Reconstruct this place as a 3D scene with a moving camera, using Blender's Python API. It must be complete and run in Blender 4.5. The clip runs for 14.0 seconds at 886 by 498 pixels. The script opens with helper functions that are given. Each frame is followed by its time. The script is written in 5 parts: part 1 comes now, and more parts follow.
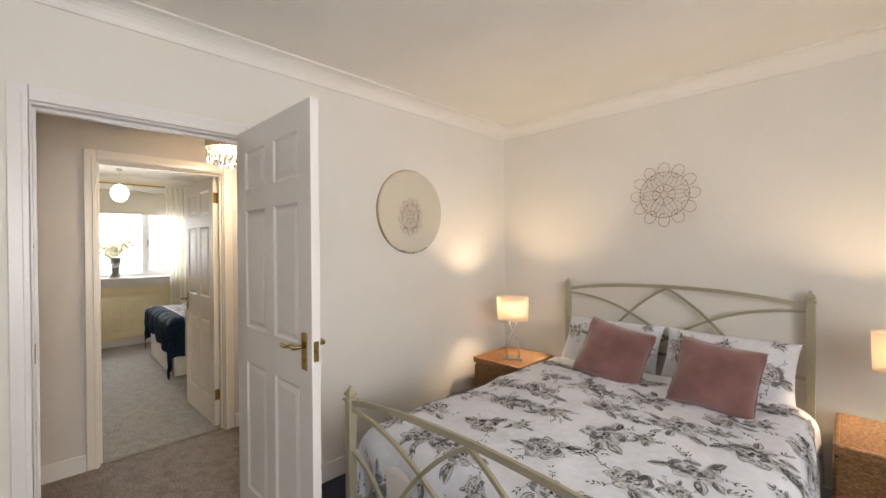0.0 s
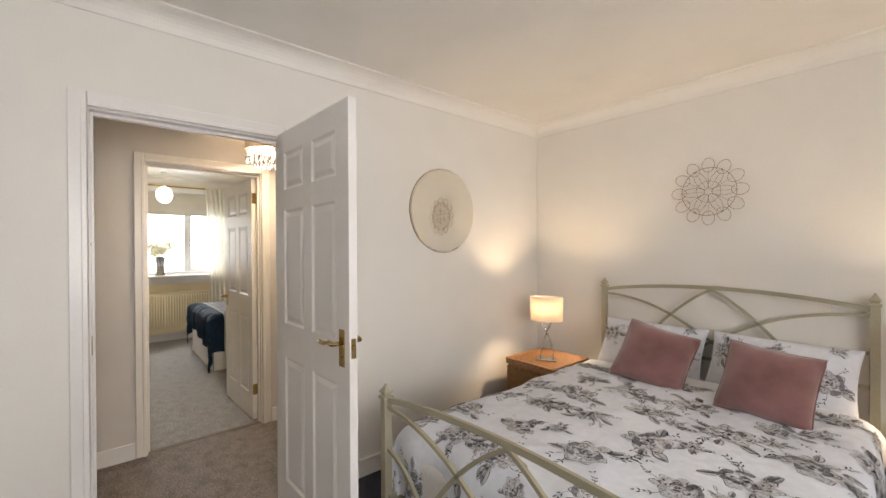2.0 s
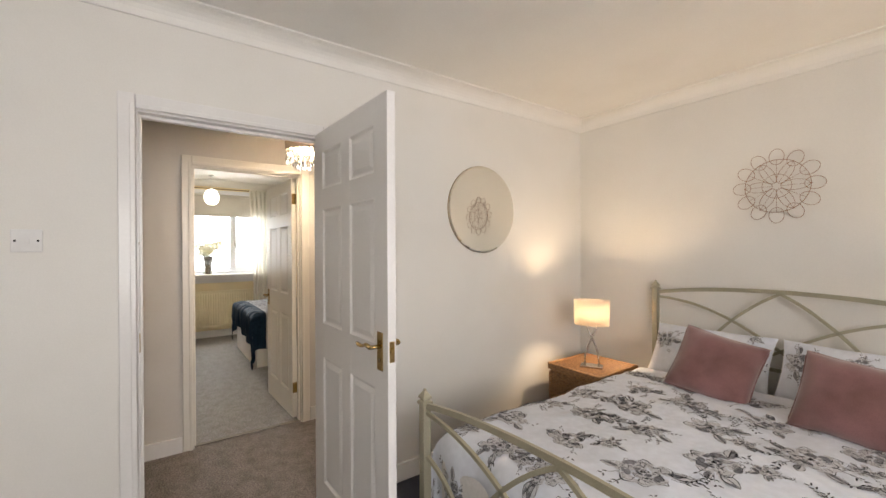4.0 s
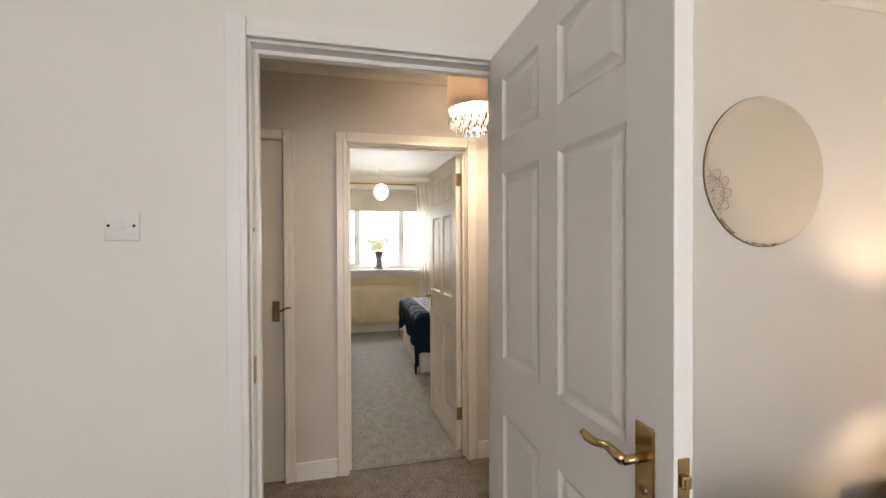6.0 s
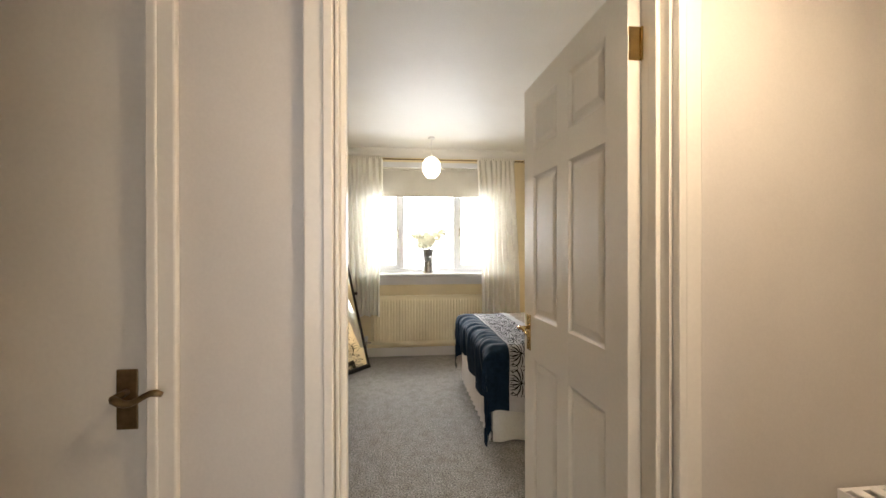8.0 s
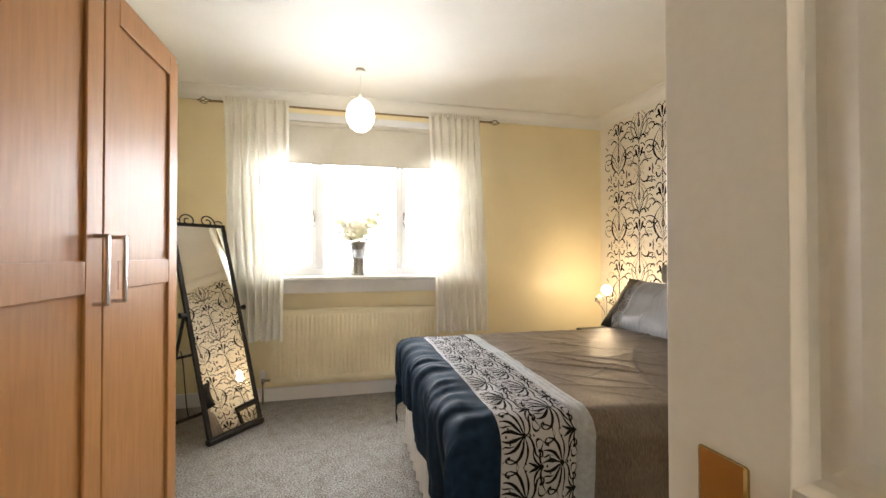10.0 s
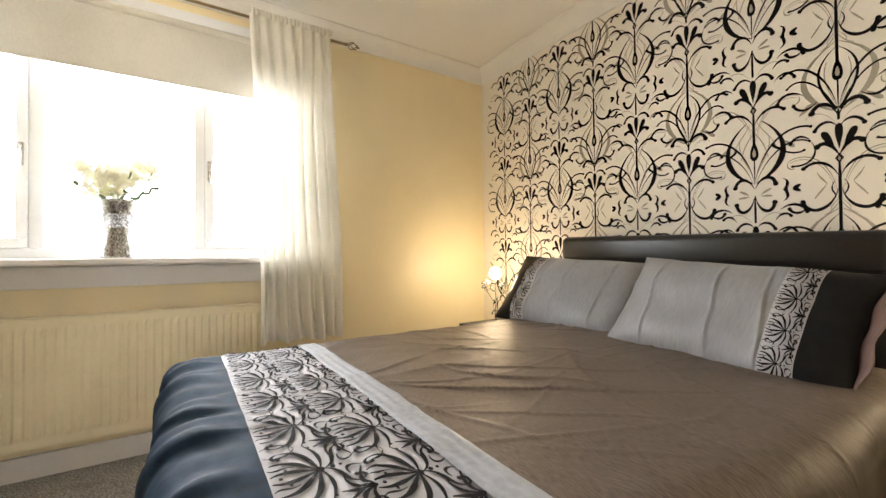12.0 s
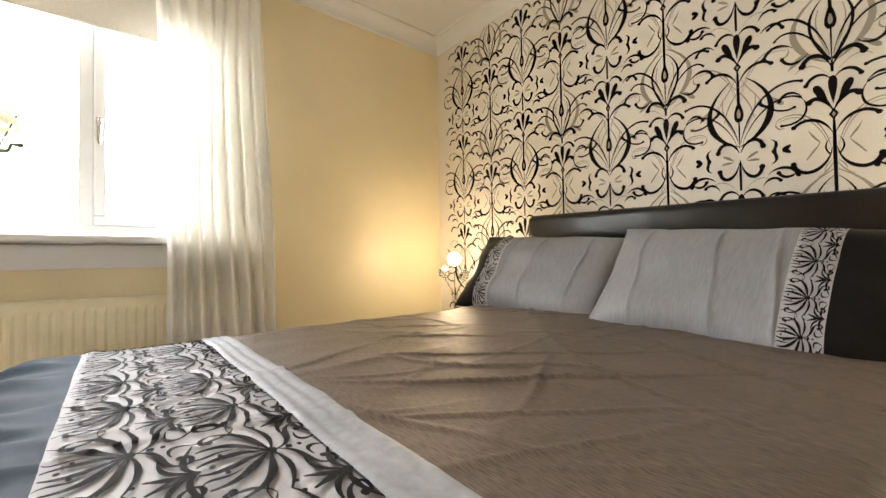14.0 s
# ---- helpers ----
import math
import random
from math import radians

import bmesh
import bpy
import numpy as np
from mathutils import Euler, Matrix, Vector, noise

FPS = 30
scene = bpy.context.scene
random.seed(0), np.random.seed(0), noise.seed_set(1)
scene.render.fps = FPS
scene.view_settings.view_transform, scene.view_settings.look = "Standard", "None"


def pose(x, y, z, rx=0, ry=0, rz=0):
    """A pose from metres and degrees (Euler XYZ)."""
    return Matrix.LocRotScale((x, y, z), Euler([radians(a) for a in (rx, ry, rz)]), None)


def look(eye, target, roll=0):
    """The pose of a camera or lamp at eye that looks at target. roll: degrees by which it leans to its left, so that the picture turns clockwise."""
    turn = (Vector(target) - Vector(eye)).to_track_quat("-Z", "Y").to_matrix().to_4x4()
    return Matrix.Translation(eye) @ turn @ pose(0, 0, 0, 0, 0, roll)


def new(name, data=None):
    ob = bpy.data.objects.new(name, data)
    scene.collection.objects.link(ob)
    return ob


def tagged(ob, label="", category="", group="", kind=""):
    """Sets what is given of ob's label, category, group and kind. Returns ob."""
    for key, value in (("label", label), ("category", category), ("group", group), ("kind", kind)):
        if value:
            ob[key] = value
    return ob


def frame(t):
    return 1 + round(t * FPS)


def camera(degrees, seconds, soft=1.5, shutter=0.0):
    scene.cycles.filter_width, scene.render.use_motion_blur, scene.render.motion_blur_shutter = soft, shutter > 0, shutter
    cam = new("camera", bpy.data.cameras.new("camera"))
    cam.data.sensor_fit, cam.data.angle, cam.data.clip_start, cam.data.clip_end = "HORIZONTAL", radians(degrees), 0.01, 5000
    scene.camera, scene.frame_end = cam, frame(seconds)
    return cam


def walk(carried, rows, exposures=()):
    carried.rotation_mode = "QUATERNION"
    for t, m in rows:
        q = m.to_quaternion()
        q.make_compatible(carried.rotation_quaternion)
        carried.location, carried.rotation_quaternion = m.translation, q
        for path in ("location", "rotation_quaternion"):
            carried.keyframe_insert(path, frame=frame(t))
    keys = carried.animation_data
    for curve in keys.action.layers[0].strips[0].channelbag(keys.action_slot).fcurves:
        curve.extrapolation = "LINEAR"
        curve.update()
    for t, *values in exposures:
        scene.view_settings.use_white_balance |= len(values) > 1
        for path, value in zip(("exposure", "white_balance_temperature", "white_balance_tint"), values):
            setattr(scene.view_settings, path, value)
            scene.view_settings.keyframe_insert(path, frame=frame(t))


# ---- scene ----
cam = camera(95.7, 14.0)
# seconds, x, y, z, yaw, pitch, roll
ROWS = [
    (0, 0.000, 0.000, 1.427, 45.49, -0.40, 0.37),
    (0.5, -0.006, -0.005, 1.429, 46.40, -0.40, 0.35),
    (1, -0.012, -0.009, 1.426, 47.39, -0.37, 0.34),
    (1.5, -0.026, -0.019, 1.418, 48.34, -0.34, 0.35),
    (2, -0.036, -0.016, 1.418, 49.41, -0.33, 0.29),
    (4.5, -0.190, 0.045, 1.412, 58.22, -0.27, 0.27),
    (5, -0.347, 0.108, 1.405, 63.81, -0.43, 0.35),
    (5.5, -0.624, 0.187, 1.409, 70.25, -0.57, 0.37),
    (6, -0.953, 0.244, 1.389, 77.04, -0.60, 0.25),
    (6.5, -1.320, 0.296, 1.377, 82.66, -0.56, 0.47),
    (7, -1.747, 0.344, 1.364, 86.01, -0.64, 0.28),
    (7.2, -1.916, 0.333, 1.353, 85.82, -0.56, 0.24),
    (9.3, -3.558, 0.493, 1.234, 80.55, 0.49, 0.01),
    (9.5, -3.683, 0.521, 1.224, 80.04, 0.59, -0.01),
    (10, -3.983, 0.604, 1.184, 76.79, 0.69, 0.08),
    (10.3, -4.155, 0.664, 1.157, 73.66, 0.71, 0.14),
    (10.5, -4.267, 0.702, 1.140, 71.56, 0.72, 0.18),
    (11, -4.505, 0.791, 1.092, 66.03, 0.77, 0.25),
    (11.5, -4.719, 0.872, 1.053, 61.11, 0.79, 0.43),
    (12, -4.883, 0.964, 1.001, 57.28, 0.91, 0.55),
    (12.5, -5.008, 1.027, 0.952, 54.47, 1.03, 0.66),
    (13, -5.078, 1.082, 0.920, 52.70, 1.10, 0.71),
    (13.5, -5.117, 1.104, 0.902, 51.56, 1.23, 0.84),
    (14, -5.136, 1.134, 0.884, 50.70, 1.26, 0.94),
]
walk(cam, [(t, pose(x, y, z, 90 + pitch, roll, yaw)) for t, x, y, z, yaw, pitch, roll in ROWS],
     exposures=[(0, 0.12), (5, 0.10), (6.0, 0.08), (7.2, 0.18), (9.3, 0.40), (10.5, 0.60), (14, 0.52)])

# ---- light ----
world = bpy.data.worlds.new("sky")
scene.world = world
world.use_nodes = True
wn = world.node_tree
sky = wn.nodes.new("ShaderNodeTexSky")
sky.sky_type, sky.sun_disc = "NISHITA", False
sky.sun_elevation, sky.sun_rotation = radians(35), radians(200)
wn.links.new(sky.outputs[0], wn.nodes["Background"].inputs[0])
wn.nodes["Background"].inputs[1].default_value = 0.12
scene.view_settings.exposure = 0.0


def lamp(name, kind, place, watts, colour, size=0.05, size_y=None, target=None):
    data = bpy.data.lights.new(name, kind)
    data.energy, data.color = watts, colour
    if kind == "AREA":
        data.shape, data.size, data.size_y = "RECTANGLE", size, size_y or size
    elif kind == "SUN":
        data.angle = size
    else:
        data.shadow_soft_size = size
    ob = new(name, data)
    ob.matrix_world = look(place, target) if target else Matrix.Translation(place)
    return ob


WARM, DAY = (1.0, 0.72, 0.44), (0.95, 0.97, 1.0)
lamp("sun", "SUN", (-20, 4, 20), 0.8, (1.0, 0.96, 0.9), radians(12), target=(-7, 1, 0))
# daylight from an unseen opening; its wall is chosen for even light
lamp("daylight_unseen_bedroom_window", "AREA", (1.52, 0.30, 1.5), 42, (0.99, 0.95, 0.93), 2.15, 1.15, target=(-2.0, 0.75, 1.20))
lamp("daylight_blue_room_window", "AREA", (-7.85, 0.72, 1.55), 84, DAY, 1.6, 1.0, target=(-5.7, 0.72, 0.40))
lamp("bedside_bulb", "POINT", (-1.84, 2.57, 0.945), 17, WARM, 0.03)
lamp("bedside_bulb", "POINT", (0.19, 2.66, 0.945), 17, WARM, 0.03)
lamp("hall_bulb", "POINT", (-3.0, 0.9, 2.18), 42, (1.0, 0.78, 0.55), 0.09)
lamp("pendant_bulb", "POINT", (-6.87, 0.683, 2.16), 1.5, (1.0, 0.86, 0.66), 0.08)
lamp("flower_bulb", "POINT", (-7.0, 2.70, 0.93), 3.6, WARM, 0.03)
lamp("flower_bulb", "POINT", (-4.86, 2.74, 0.93), 0.7, WARM, 0.03)

# ---- materials ----


def material(name, colour, rough=0.6, metal=0.0, scale=60.0, vary=0.06, bump=0.1, stain=0.05, stain_scale=2.5, sheen=0.0, stretch=None, colour2=None, trans=0.0, depth=0.002, spec=0.5):
    """A surface with fine grain and broad stains, both in colour and relief."""
    m = bpy.data.materials.new(name)
    m.use_nodes = True
    t = m.node_tree
    b = t.nodes["Principled BSDF"]
    b.inputs["Roughness"].default_value, b.inputs["Metallic"].default_value = rough, metal
    b.inputs["Sheen Weight"].default_value = sheen
    b.inputs["Specular IOR Level"].default_value = spec
    b.inputs["Transmission Weight"].default_value = trans
    co = t.nodes.new("ShaderNodeTexCoord")
    mp = t.nodes.new("ShaderNodeMapping")
    t.links.new(co.outputs["Object"], mp.inputs[0])
    mp.inputs["Scale"].default_value = stretch or (1, 1, 1)
    fine, broad = t.nodes.new("ShaderNodeTexNoise"), t.nodes.new("ShaderNodeTexNoise")
    fine.inputs["Scale"].default_value, broad.inputs["Scale"].default_value = scale, stain_scale
    fine.inputs["Detail"].default_value, broad.inputs["Detail"].default_value = 4, 5
    t.links.new(mp.outputs[0], fine.inputs[0])
    t.links.new(co.outputs["Object"], broad.inputs[0])
    mix = t.nodes.new("ShaderNodeMix")
    mix.data_type = "RGBA"
    c = Vector(colour)
    low = Vector(colour2) if colour2 else c * (1 - 2.2 * vary)
    mix.inputs[6].default_value, mix.inputs[7].default_value = (*low, 1), (*[min(1, v * (1 + vary)) for v in c], 1)
    ramp = t.nodes.new("ShaderNodeMapRange")
    ramp.inputs[1].default_value, ramp.inputs[2].default_value = 0.3, 0.7
    t.links.new(fine.outputs[0], ramp.inputs[0])
    t.links.new(ramp.outputs[0], mix.inputs[0])
    over = t.nodes.new("ShaderNodeMix")
    over.data_type, over.blend_type = "RGBA", "MULTIPLY"
    over.inputs[7].default_value = (1 - 3 * stain, 1 - 3.3 * stain, 1 - 3.8 * stain, 1)
    r2 = t.nodes.new("ShaderNodeMapRange")
    r2.inputs[1].default_value, r2.inputs[2].default_value = 0.42, 0.72
    t.links.new(broad.outputs[0], r2.inputs[0])
    t.links.new(r2.outputs[0], over.inputs[0])
    t.links.new(mix.outputs[2], over.inputs[6])
    t.links.new(over.outputs[2], b.inputs["Base Color"])
    if bump:
        bp = t.nodes.new("ShaderNodeBump")
        bp.inputs["Strength"].default_value, bp.inputs["Distance"].default_value = bump, depth
        t.links.new(fine.outputs[0], bp.inputs["Height"])
        t.links.new(bp.outputs[0], b.inputs["Normal"])
    return m


def glow(name, colour, strength):
    m = bpy.data.materials.new(name)
    m.use_nodes = True
    b = m.node_tree.nodes["Principled BSDF"]
    b.inputs["Base Color"].default_value = (*colour, 1)
    b.inputs["Emission Color"].default_value = (*colour, 1)
    b.inputs["Emission Strength"].default_value = strength
    return m


def thin_cloth(name, colour, through_part, clear):
    """Cloth that lets light through: diffuse and translucent, with a share of clear gaps."""
    m = material(name, colour, 0.8, scale=500, vary=0.05, bump=0.1, stretch=(1, 1, 0.2))
    t = m.node_tree
    b, out = t.nodes["Principled BSDF"], t.nodes["Material Output"]
    tl, tp, m1, m2 = [t.nodes.new("ShaderNode" + k) for k in ("BsdfTranslucent", "BsdfTransparent", "MixShader", "MixShader")]
    tl.inputs[0].default_value = (*colour, 1)
    m1.inputs[0].default_value, m2.inputs[0].default_value = through_part, clear
    t.links.new(b.outputs[0], m1.inputs[1])
    t.links.new(tl.outputs[0], m1.inputs[2])
    t.links.new(m1.outputs[0], m2.inputs[1])
    t.links.new(tp.outputs[0], m2.inputs[2])
    t.links.new(m2.outputs[0], out.inputs[0])
    return m


M_WALL1 = material("cream_white_paint", (0.80, 0.775, 0.73), 0.55, scale=180, vary=0.012, bump=0.02, stain=0.012)
M_WALLH = material("taupe_paint", (0.66, 0.62, 0.575), 0.5, scale=180, vary=0.015, bump=0.03, stain=0.02)
M_WALL2 = material("yellow_paint", (0.88, 0.765, 0.51), 0.42, scale=120, vary=0.015, bump=0.06, stain=0.02)
M_CEIL = material("ceiling_paint", (0.84, 0.82, 0.78), 0.6, scale=150, vary=0.012, bump=0.05, stain=0.015)
M_GLOSS = material("white_gloss_paint", (0.82, 0.80, 0.78), 0.28, scale=90, vary=0.01, bump=0.03, stain=0.012)
M_GLOSS2 = material("ivory_gloss_paint", (0.80, 0.76, 0.69), 0.3, scale=90, vary=0.012, bump=0.03, stain=0.02)
M_PAPER = material("cream_wallpaper", (0.86, 0.80, 0.70), 0.5, scale=300, vary=0.015, bump=0.05, stain=0.012)
M_INK = material("black_print", (0.016, 0.014, 0.014), 0.8, scale=200, vary=0.1, bump=0.0, spec=0.08)
M_INK2 = material("taupe_print", (0.42, 0.365, 0.28), 0.5, scale=200, vary=0.04, bump=0.0)
M_CARPET2 = material("grey_carpet", (0.34, 0.325, 0.31), 0.95, scale=110, vary=0.42, bump=1.0, stain=0.10, stain_scale=14, depth=0.008, sheen=0.2)
M_CARPETH = material("brown_grey_carpet", (0.25, 0.21, 0.187), 0.95, scale=110, vary=0.38, bump=1.0, stain=0.14, stain_scale=12, depth=0.008, sheen=0.2)
M_CARPET1 = material("navy_carpet", (0.045, 0.047, 0.07), 0.95, scale=250, vary=0.25, bump=0.9, stain=0.06, depth=0.006)
M_BRASS = material("polished_brass", (0.62, 0.45, 0.20), 0.22, 1.0, scale=40, vary=0.06, bump=0.02)
M_ANTIQUE = material("antique_brass", (0.32, 0.23, 0.12), 0.35, 1.0, scale=60, vary=0.12, bump=0.05)
M_CHROME = material("brushed_steel", (0.62, 0.60, 0.57), 0.25, 1.0, scale=60, vary=0.05, bump=0.02)
M_BEDFRAME = material("champagne_metal_paint", (0.46, 0.43, 0.32), 0.38, 0.35, scale=200, vary=0.05, bump=0.03)
M_WICKER = material("honey_wicker", (0.29, 0.15, 0.06), 0.5, scale=70, vary=0.22, bump=0.3, stain=0.08)
M_SHADE = thin_cloth("linen_lampshade", (0.90, 0.82, 0.72), 0.6, 0.0)
M_SHEER = thin_cloth("sheer_curtain", (0.97, 0.94, 0.86), 0.14, 0.02)
M_BLIND = thin_cloth("roller_blind", (0.70, 0.67, 0.60), 0.06, 0.0)
M_DUVET1 = material("white_grey_cotton", (0.75, 0.78, 0.85), 0.8, scale=30, vary=0.03, bump=0.15, stain=0.02, depth=0.004, sheen=0.1, spec=0.15)
M_PINK = material("dusty_pink_velvet", (0.25, 0.125, 0.122), 0.7, scale=350, vary=0.08, bump=0.1, stain=0.12, stain_scale=5, sheen=0.6, spec=0.1)
M_PRINTG = material("charcoal_floral_print", (0.045, 0.045, 0.052), 0.8, scale=90, vary=0.25, bump=0.0, spec=0.05)
M_PRINTM = material("grey_floral_print", (0.30, 0.30, 0.33), 0.8, scale=90, vary=0.12, bump=0.0, spec=0.05)
M_PRINTL = material("pale_floral_print", (0.66, 0.66, 0.69), 0.8, scale=90, vary=0.08, bump=0.0, spec=0.05)
M_SATIN = material("taupe_satin", (0.158, 0.122, 0.098), 0.44, scale=55, vary=0.28, bump=0.35, stain=0.03, stain_scale=5, stretch=(1, 9, 1), depth=0.003, sheen=0.0, spec=0.32)
M_SATIN2 = material("silver_satin", (0.30, 0.305, 0.33), 0.40, scale=30, vary=0.06, bump=0.25, stain=0.03, stretch=(6, 1, 1), depth=0.003, spec=0.5)
M_NAVY = material("ink_blue_satin", (0.012, 0.027, 0.052), 0.62, scale=30, vary=0.15, bump=0.3, stain=0.03, depth=0.004, spec=0.05)
M_BLACKSATIN = material("black_satin", (0.012, 0.012, 0.013), 0.4, scale=30, vary=0.1, bump=0.3, depth=0.004, spec=0.15)
M_BAND = material("pale_lilac_satin", (0.58, 0.57, 0.60), 0.7, scale=60, vary=0.03, bump=0.1, spec=0.12)
M_TRIM = material("silver_ribbon", (0.40, 0.42, 0.46), 0.45, scale=60, vary=0.08, bump=0.1, spec=0.25)
M_VALANCE = material("white_cotton_valance", (0.74, 0.72, 0.70), 0.85, scale=80, vary=0.03, bump=0.1)
M_LEATHER = material("black_leatherette", (0.012, 0.012, 0.013), 0.3, scale=160, vary=0.15, bump=0.25, depth=0.001)
M_OAK = material("beech_foil", (0.42, 0.20, 0.07), 0.44, scale=14, vary=0.05, bump=0.05, stain=0.03, stretch=(6, 6, 0.5), spec=0.24)
M_DARKBROWN = material("dark_brown_foil", (0.10, 0.058, 0.026), 0.4, scale=14, vary=0.05, bump=0.05, stain=0.03, stretch=(6, 6, 0.5))
M_IRON = material("black_iron", (0.018, 0.016, 0.015), 0.45, 0.3, scale=150, vary=0.1, bump=0.1)
M_MIRROR = material("mirror_silver", (0.90, 0.90, 0.88), 0.015, 1.0, scale=3, vary=0.0, bump=0.0, stain=0.0)
# round mirror: warmth of the reflected cream wall put into its tint
M_MIRROR2 = material("mirror_silver_wall_tint", (0.90, 0.87, 0.79), 0.02, 1.0, scale=3, vary=0.0, bump=0.0, stain=0.0)
M_BAR = material("dull_metal_bar", (0.22, 0.19, 0.16), 0.7, scale=60, vary=0.1)
M_PLASTIC = material("white_plastic", (0.80, 0.79, 0.78), 0.35, scale=60, vary=0.01, bump=0.0)
M_UPVC = material("white_window_frame", (0.84, 0.85, 0.87), 0.3, scale=60, vary=0.01, bump=0.02)
M_RAD = material("cream_radiator_enamel", (0.87, 0.78, 0.55), 0.35, scale=60, vary=0.012, bump=0.02)
M_SILVER = material("silver_mosaic", (0.50, 0.50, 0.49), 0.25, 0.9, scale=130, vary=0.45, bump=0.8, depth=0.003)
M_PETAL = thin_cloth("cream_petal", (0.93, 0.91, 0.80), 0.6, 0.0)
M_LEAF = material("green_leaf", (0.10, 0.16, 0.06), 0.5, scale=60, vary=0.2, bump=0.1)
M_DRUM = thin_cloth("grey_fabric_shade", (0.42, 0.36, 0.31), 0.3, 0.0)
M_CREAMFURN = material("cream_furniture_paint", (0.78, 0.73, 0.63), 0.35, scale=70, vary=0.015, bump=0.03)
M_DARK = material("dark_gap", (0.02, 0.02, 0.02), 0.8, scale=50, vary=0.1, bump=0.0)
M_COPPER = material("copper_wire", (0.42, 0.27, 0.19), 0.4, 0.8, scale=60, vary=0.1, bump=0.0)
# brown that stands for the shade inside the air vent's holes
M_HOLE = material("shaded_vent_hole", (0.10, 0.085, 0.07), 0.9, scale=60, vary=0.1, bump=0.0)
M_CRYSTAL = material("crystal_glass", (0.97, 0.97, 0.96), 0.02, trans=1.0, vary=0.0, bump=0.0, stain=0.0)
M_GLASS = material("window_glass", (1, 1, 1), 0.0, trans=1.0, vary=0.0, bump=0.0, stain=0.0)
M_GLOBE = glow("lit_globe", (1.0, 0.90, 0.74), 4.0)
M_BULB = glow("lit_bulb", (1.0, 0.80, 0.50), 30.0)
M_SKYGLOW = glow("bright_overcast", (0.95, 0.98, 1.0), 1.6)

# ---- mesh helpers ----


def part(name, bm, mat, parent=None, label="", smooth=False, m=None):
    """Links a bmesh as one mesh object under a thing."""
    me = bpy.data.meshes.new(name)
    bm.normal_update()
    bm.to_mesh(me)
    bm.free()
    if smooth:
        me.polygons.foreach_set("use_smooth", [True] * len(me.polygons))
    me.materials.append(mat)
    ob = new(name, me)
    if parent:
        ob.parent = parent
    if m:
        ob.matrix_local = m
    if label:
        ob["label"] = label
    return ob


def thing(name, label, category, m=None, group="", kind=""):
    ob = new(name)
    ob.empty_display_size = 0.1
    if m:
        ob.matrix_world = m
    return tagged(ob, label, category, group, kind)


def box(a, b, bevel=0.0, bm=None, seg=2):
    """A box from corner a to corner b, with rounded edges."""
    own = bmesh.new()
    bmesh.ops.create_cube(own, size=1)
    lo, hi = Vector([min(p, q) for p, q in zip(a, b)]), Vector([max(p, q) for p, q in zip(a, b)])
    for v in own.verts:
        v.co = Vector([lo[i] + (v.co[i] + 0.5) * (hi[i] - lo[i]) for i in range(3)])
    if bevel:
        bmesh.ops.bevel(own, geom=list(own.edges), offset=bevel, segments=seg, profile=0.5, affect="EDGES")
    return join(bm, own)


def join(bm, own):
    if bm is None:
        return own
    me = bpy.data.meshes.new("tmp")
    own.to_mesh(me)
    own.free()
    bm.from_mesh(me)
    bpy.data.meshes.remove(me)
    return bm


def tube(pts, r, n=8, bm=None, closed=False, flat=None):
    """A round bar along points; flat=(w, h) makes it a rectangular one."""
    bm = bm or bmesh.new()
    pts = [Vector(p) for p in pts]
    rings = []
    for i, p in enumerate(pts):
        a = pts[i - 1] if i or closed else p
        b = pts[(i + 1) % len(pts)] if i < len(pts) - 1 or closed else p
        d = (b - a).normalized()
        side = d.cross(Vector((0, 0, 1)))
        if side.length < 1e-3:
            side = d.cross(Vector((0, 1, 0)))
        side.normalize()
        up = side.cross(d)
        rad = r[i] if isinstance(r, (list, tuple)) else r
        if flat:
            offs = [(flat[0] / 2, flat[1] / 2), (-flat[0] / 2, flat[1] / 2), (-flat[0] / 2, -flat[1] / 2), (flat[0] / 2, -flat[1] / 2)]
        else:
            offs = [(rad * math.cos(k * math.tau / n), rad * math.sin(k * math.tau / n)) for k in range(n)]
        rings.append([bm.verts.new(p + side * x + up * y) for x, y in offs])
    n = len(rings[0])
    pairs = list(zip(rings, rings[1:])) + ([(rings[-1], rings[0])] if closed else [])
    for a, b in pairs:
        for k in range(n):
            bm.faces.new((a[k], a[(k + 1) % n], b[(k + 1) % n], b[k]))
    if not closed:
        bm.faces.new(rings[0][::-1])
        bm.faces.new(rings[-1])
    return bm


def lathe(profile, n=24, bm=None, at=(0, 0, 0), sx=1.0, sy=1.0, turn=0.0, caps=True):
    """Turns (radius, height) pairs round the z axis."""
    bm = bm or bmesh.new()
    rings = []
    for r, z in profile:
        rings.append([bm.verts.new((at[0] + sx * r * math.cos(turn + k * math.tau / n), at[1] + sy * r * math.sin(turn + k * math.tau / n), at[2] + z)) for k in range(n)])
    for a, b in zip(rings, rings[1:]):
        for k in range(n):
            bm.faces.new((a[k], a[(k + 1) % n], b[(k + 1) % n], b[k]))
    if caps:
        bm.faces.new(rings[0][::-1])
        bm.faces.new(rings[-1])
    return bm


def sheet(f, us, vs, bm=None):
    bm = bm or bmesh.new()
    grid = [[bm.verts.new(f(u, v)) for u in us] for v in vs]
    for a, b in zip(grid, grid[1:]):
        for i in range(len(us) - 1):
            bm.faces.new((a[i], a[i + 1], b[i + 1], b[i]))
    return bm


def solid(ob, thick, offset=-1):
    md = ob.modifiers.new("thickness", "SOLIDIFY")
    md.thickness, md.offset = thick, offset
    return ob


def span(a, b, n):
    return [a + (b - a) * i / n for i in range(n + 1)]


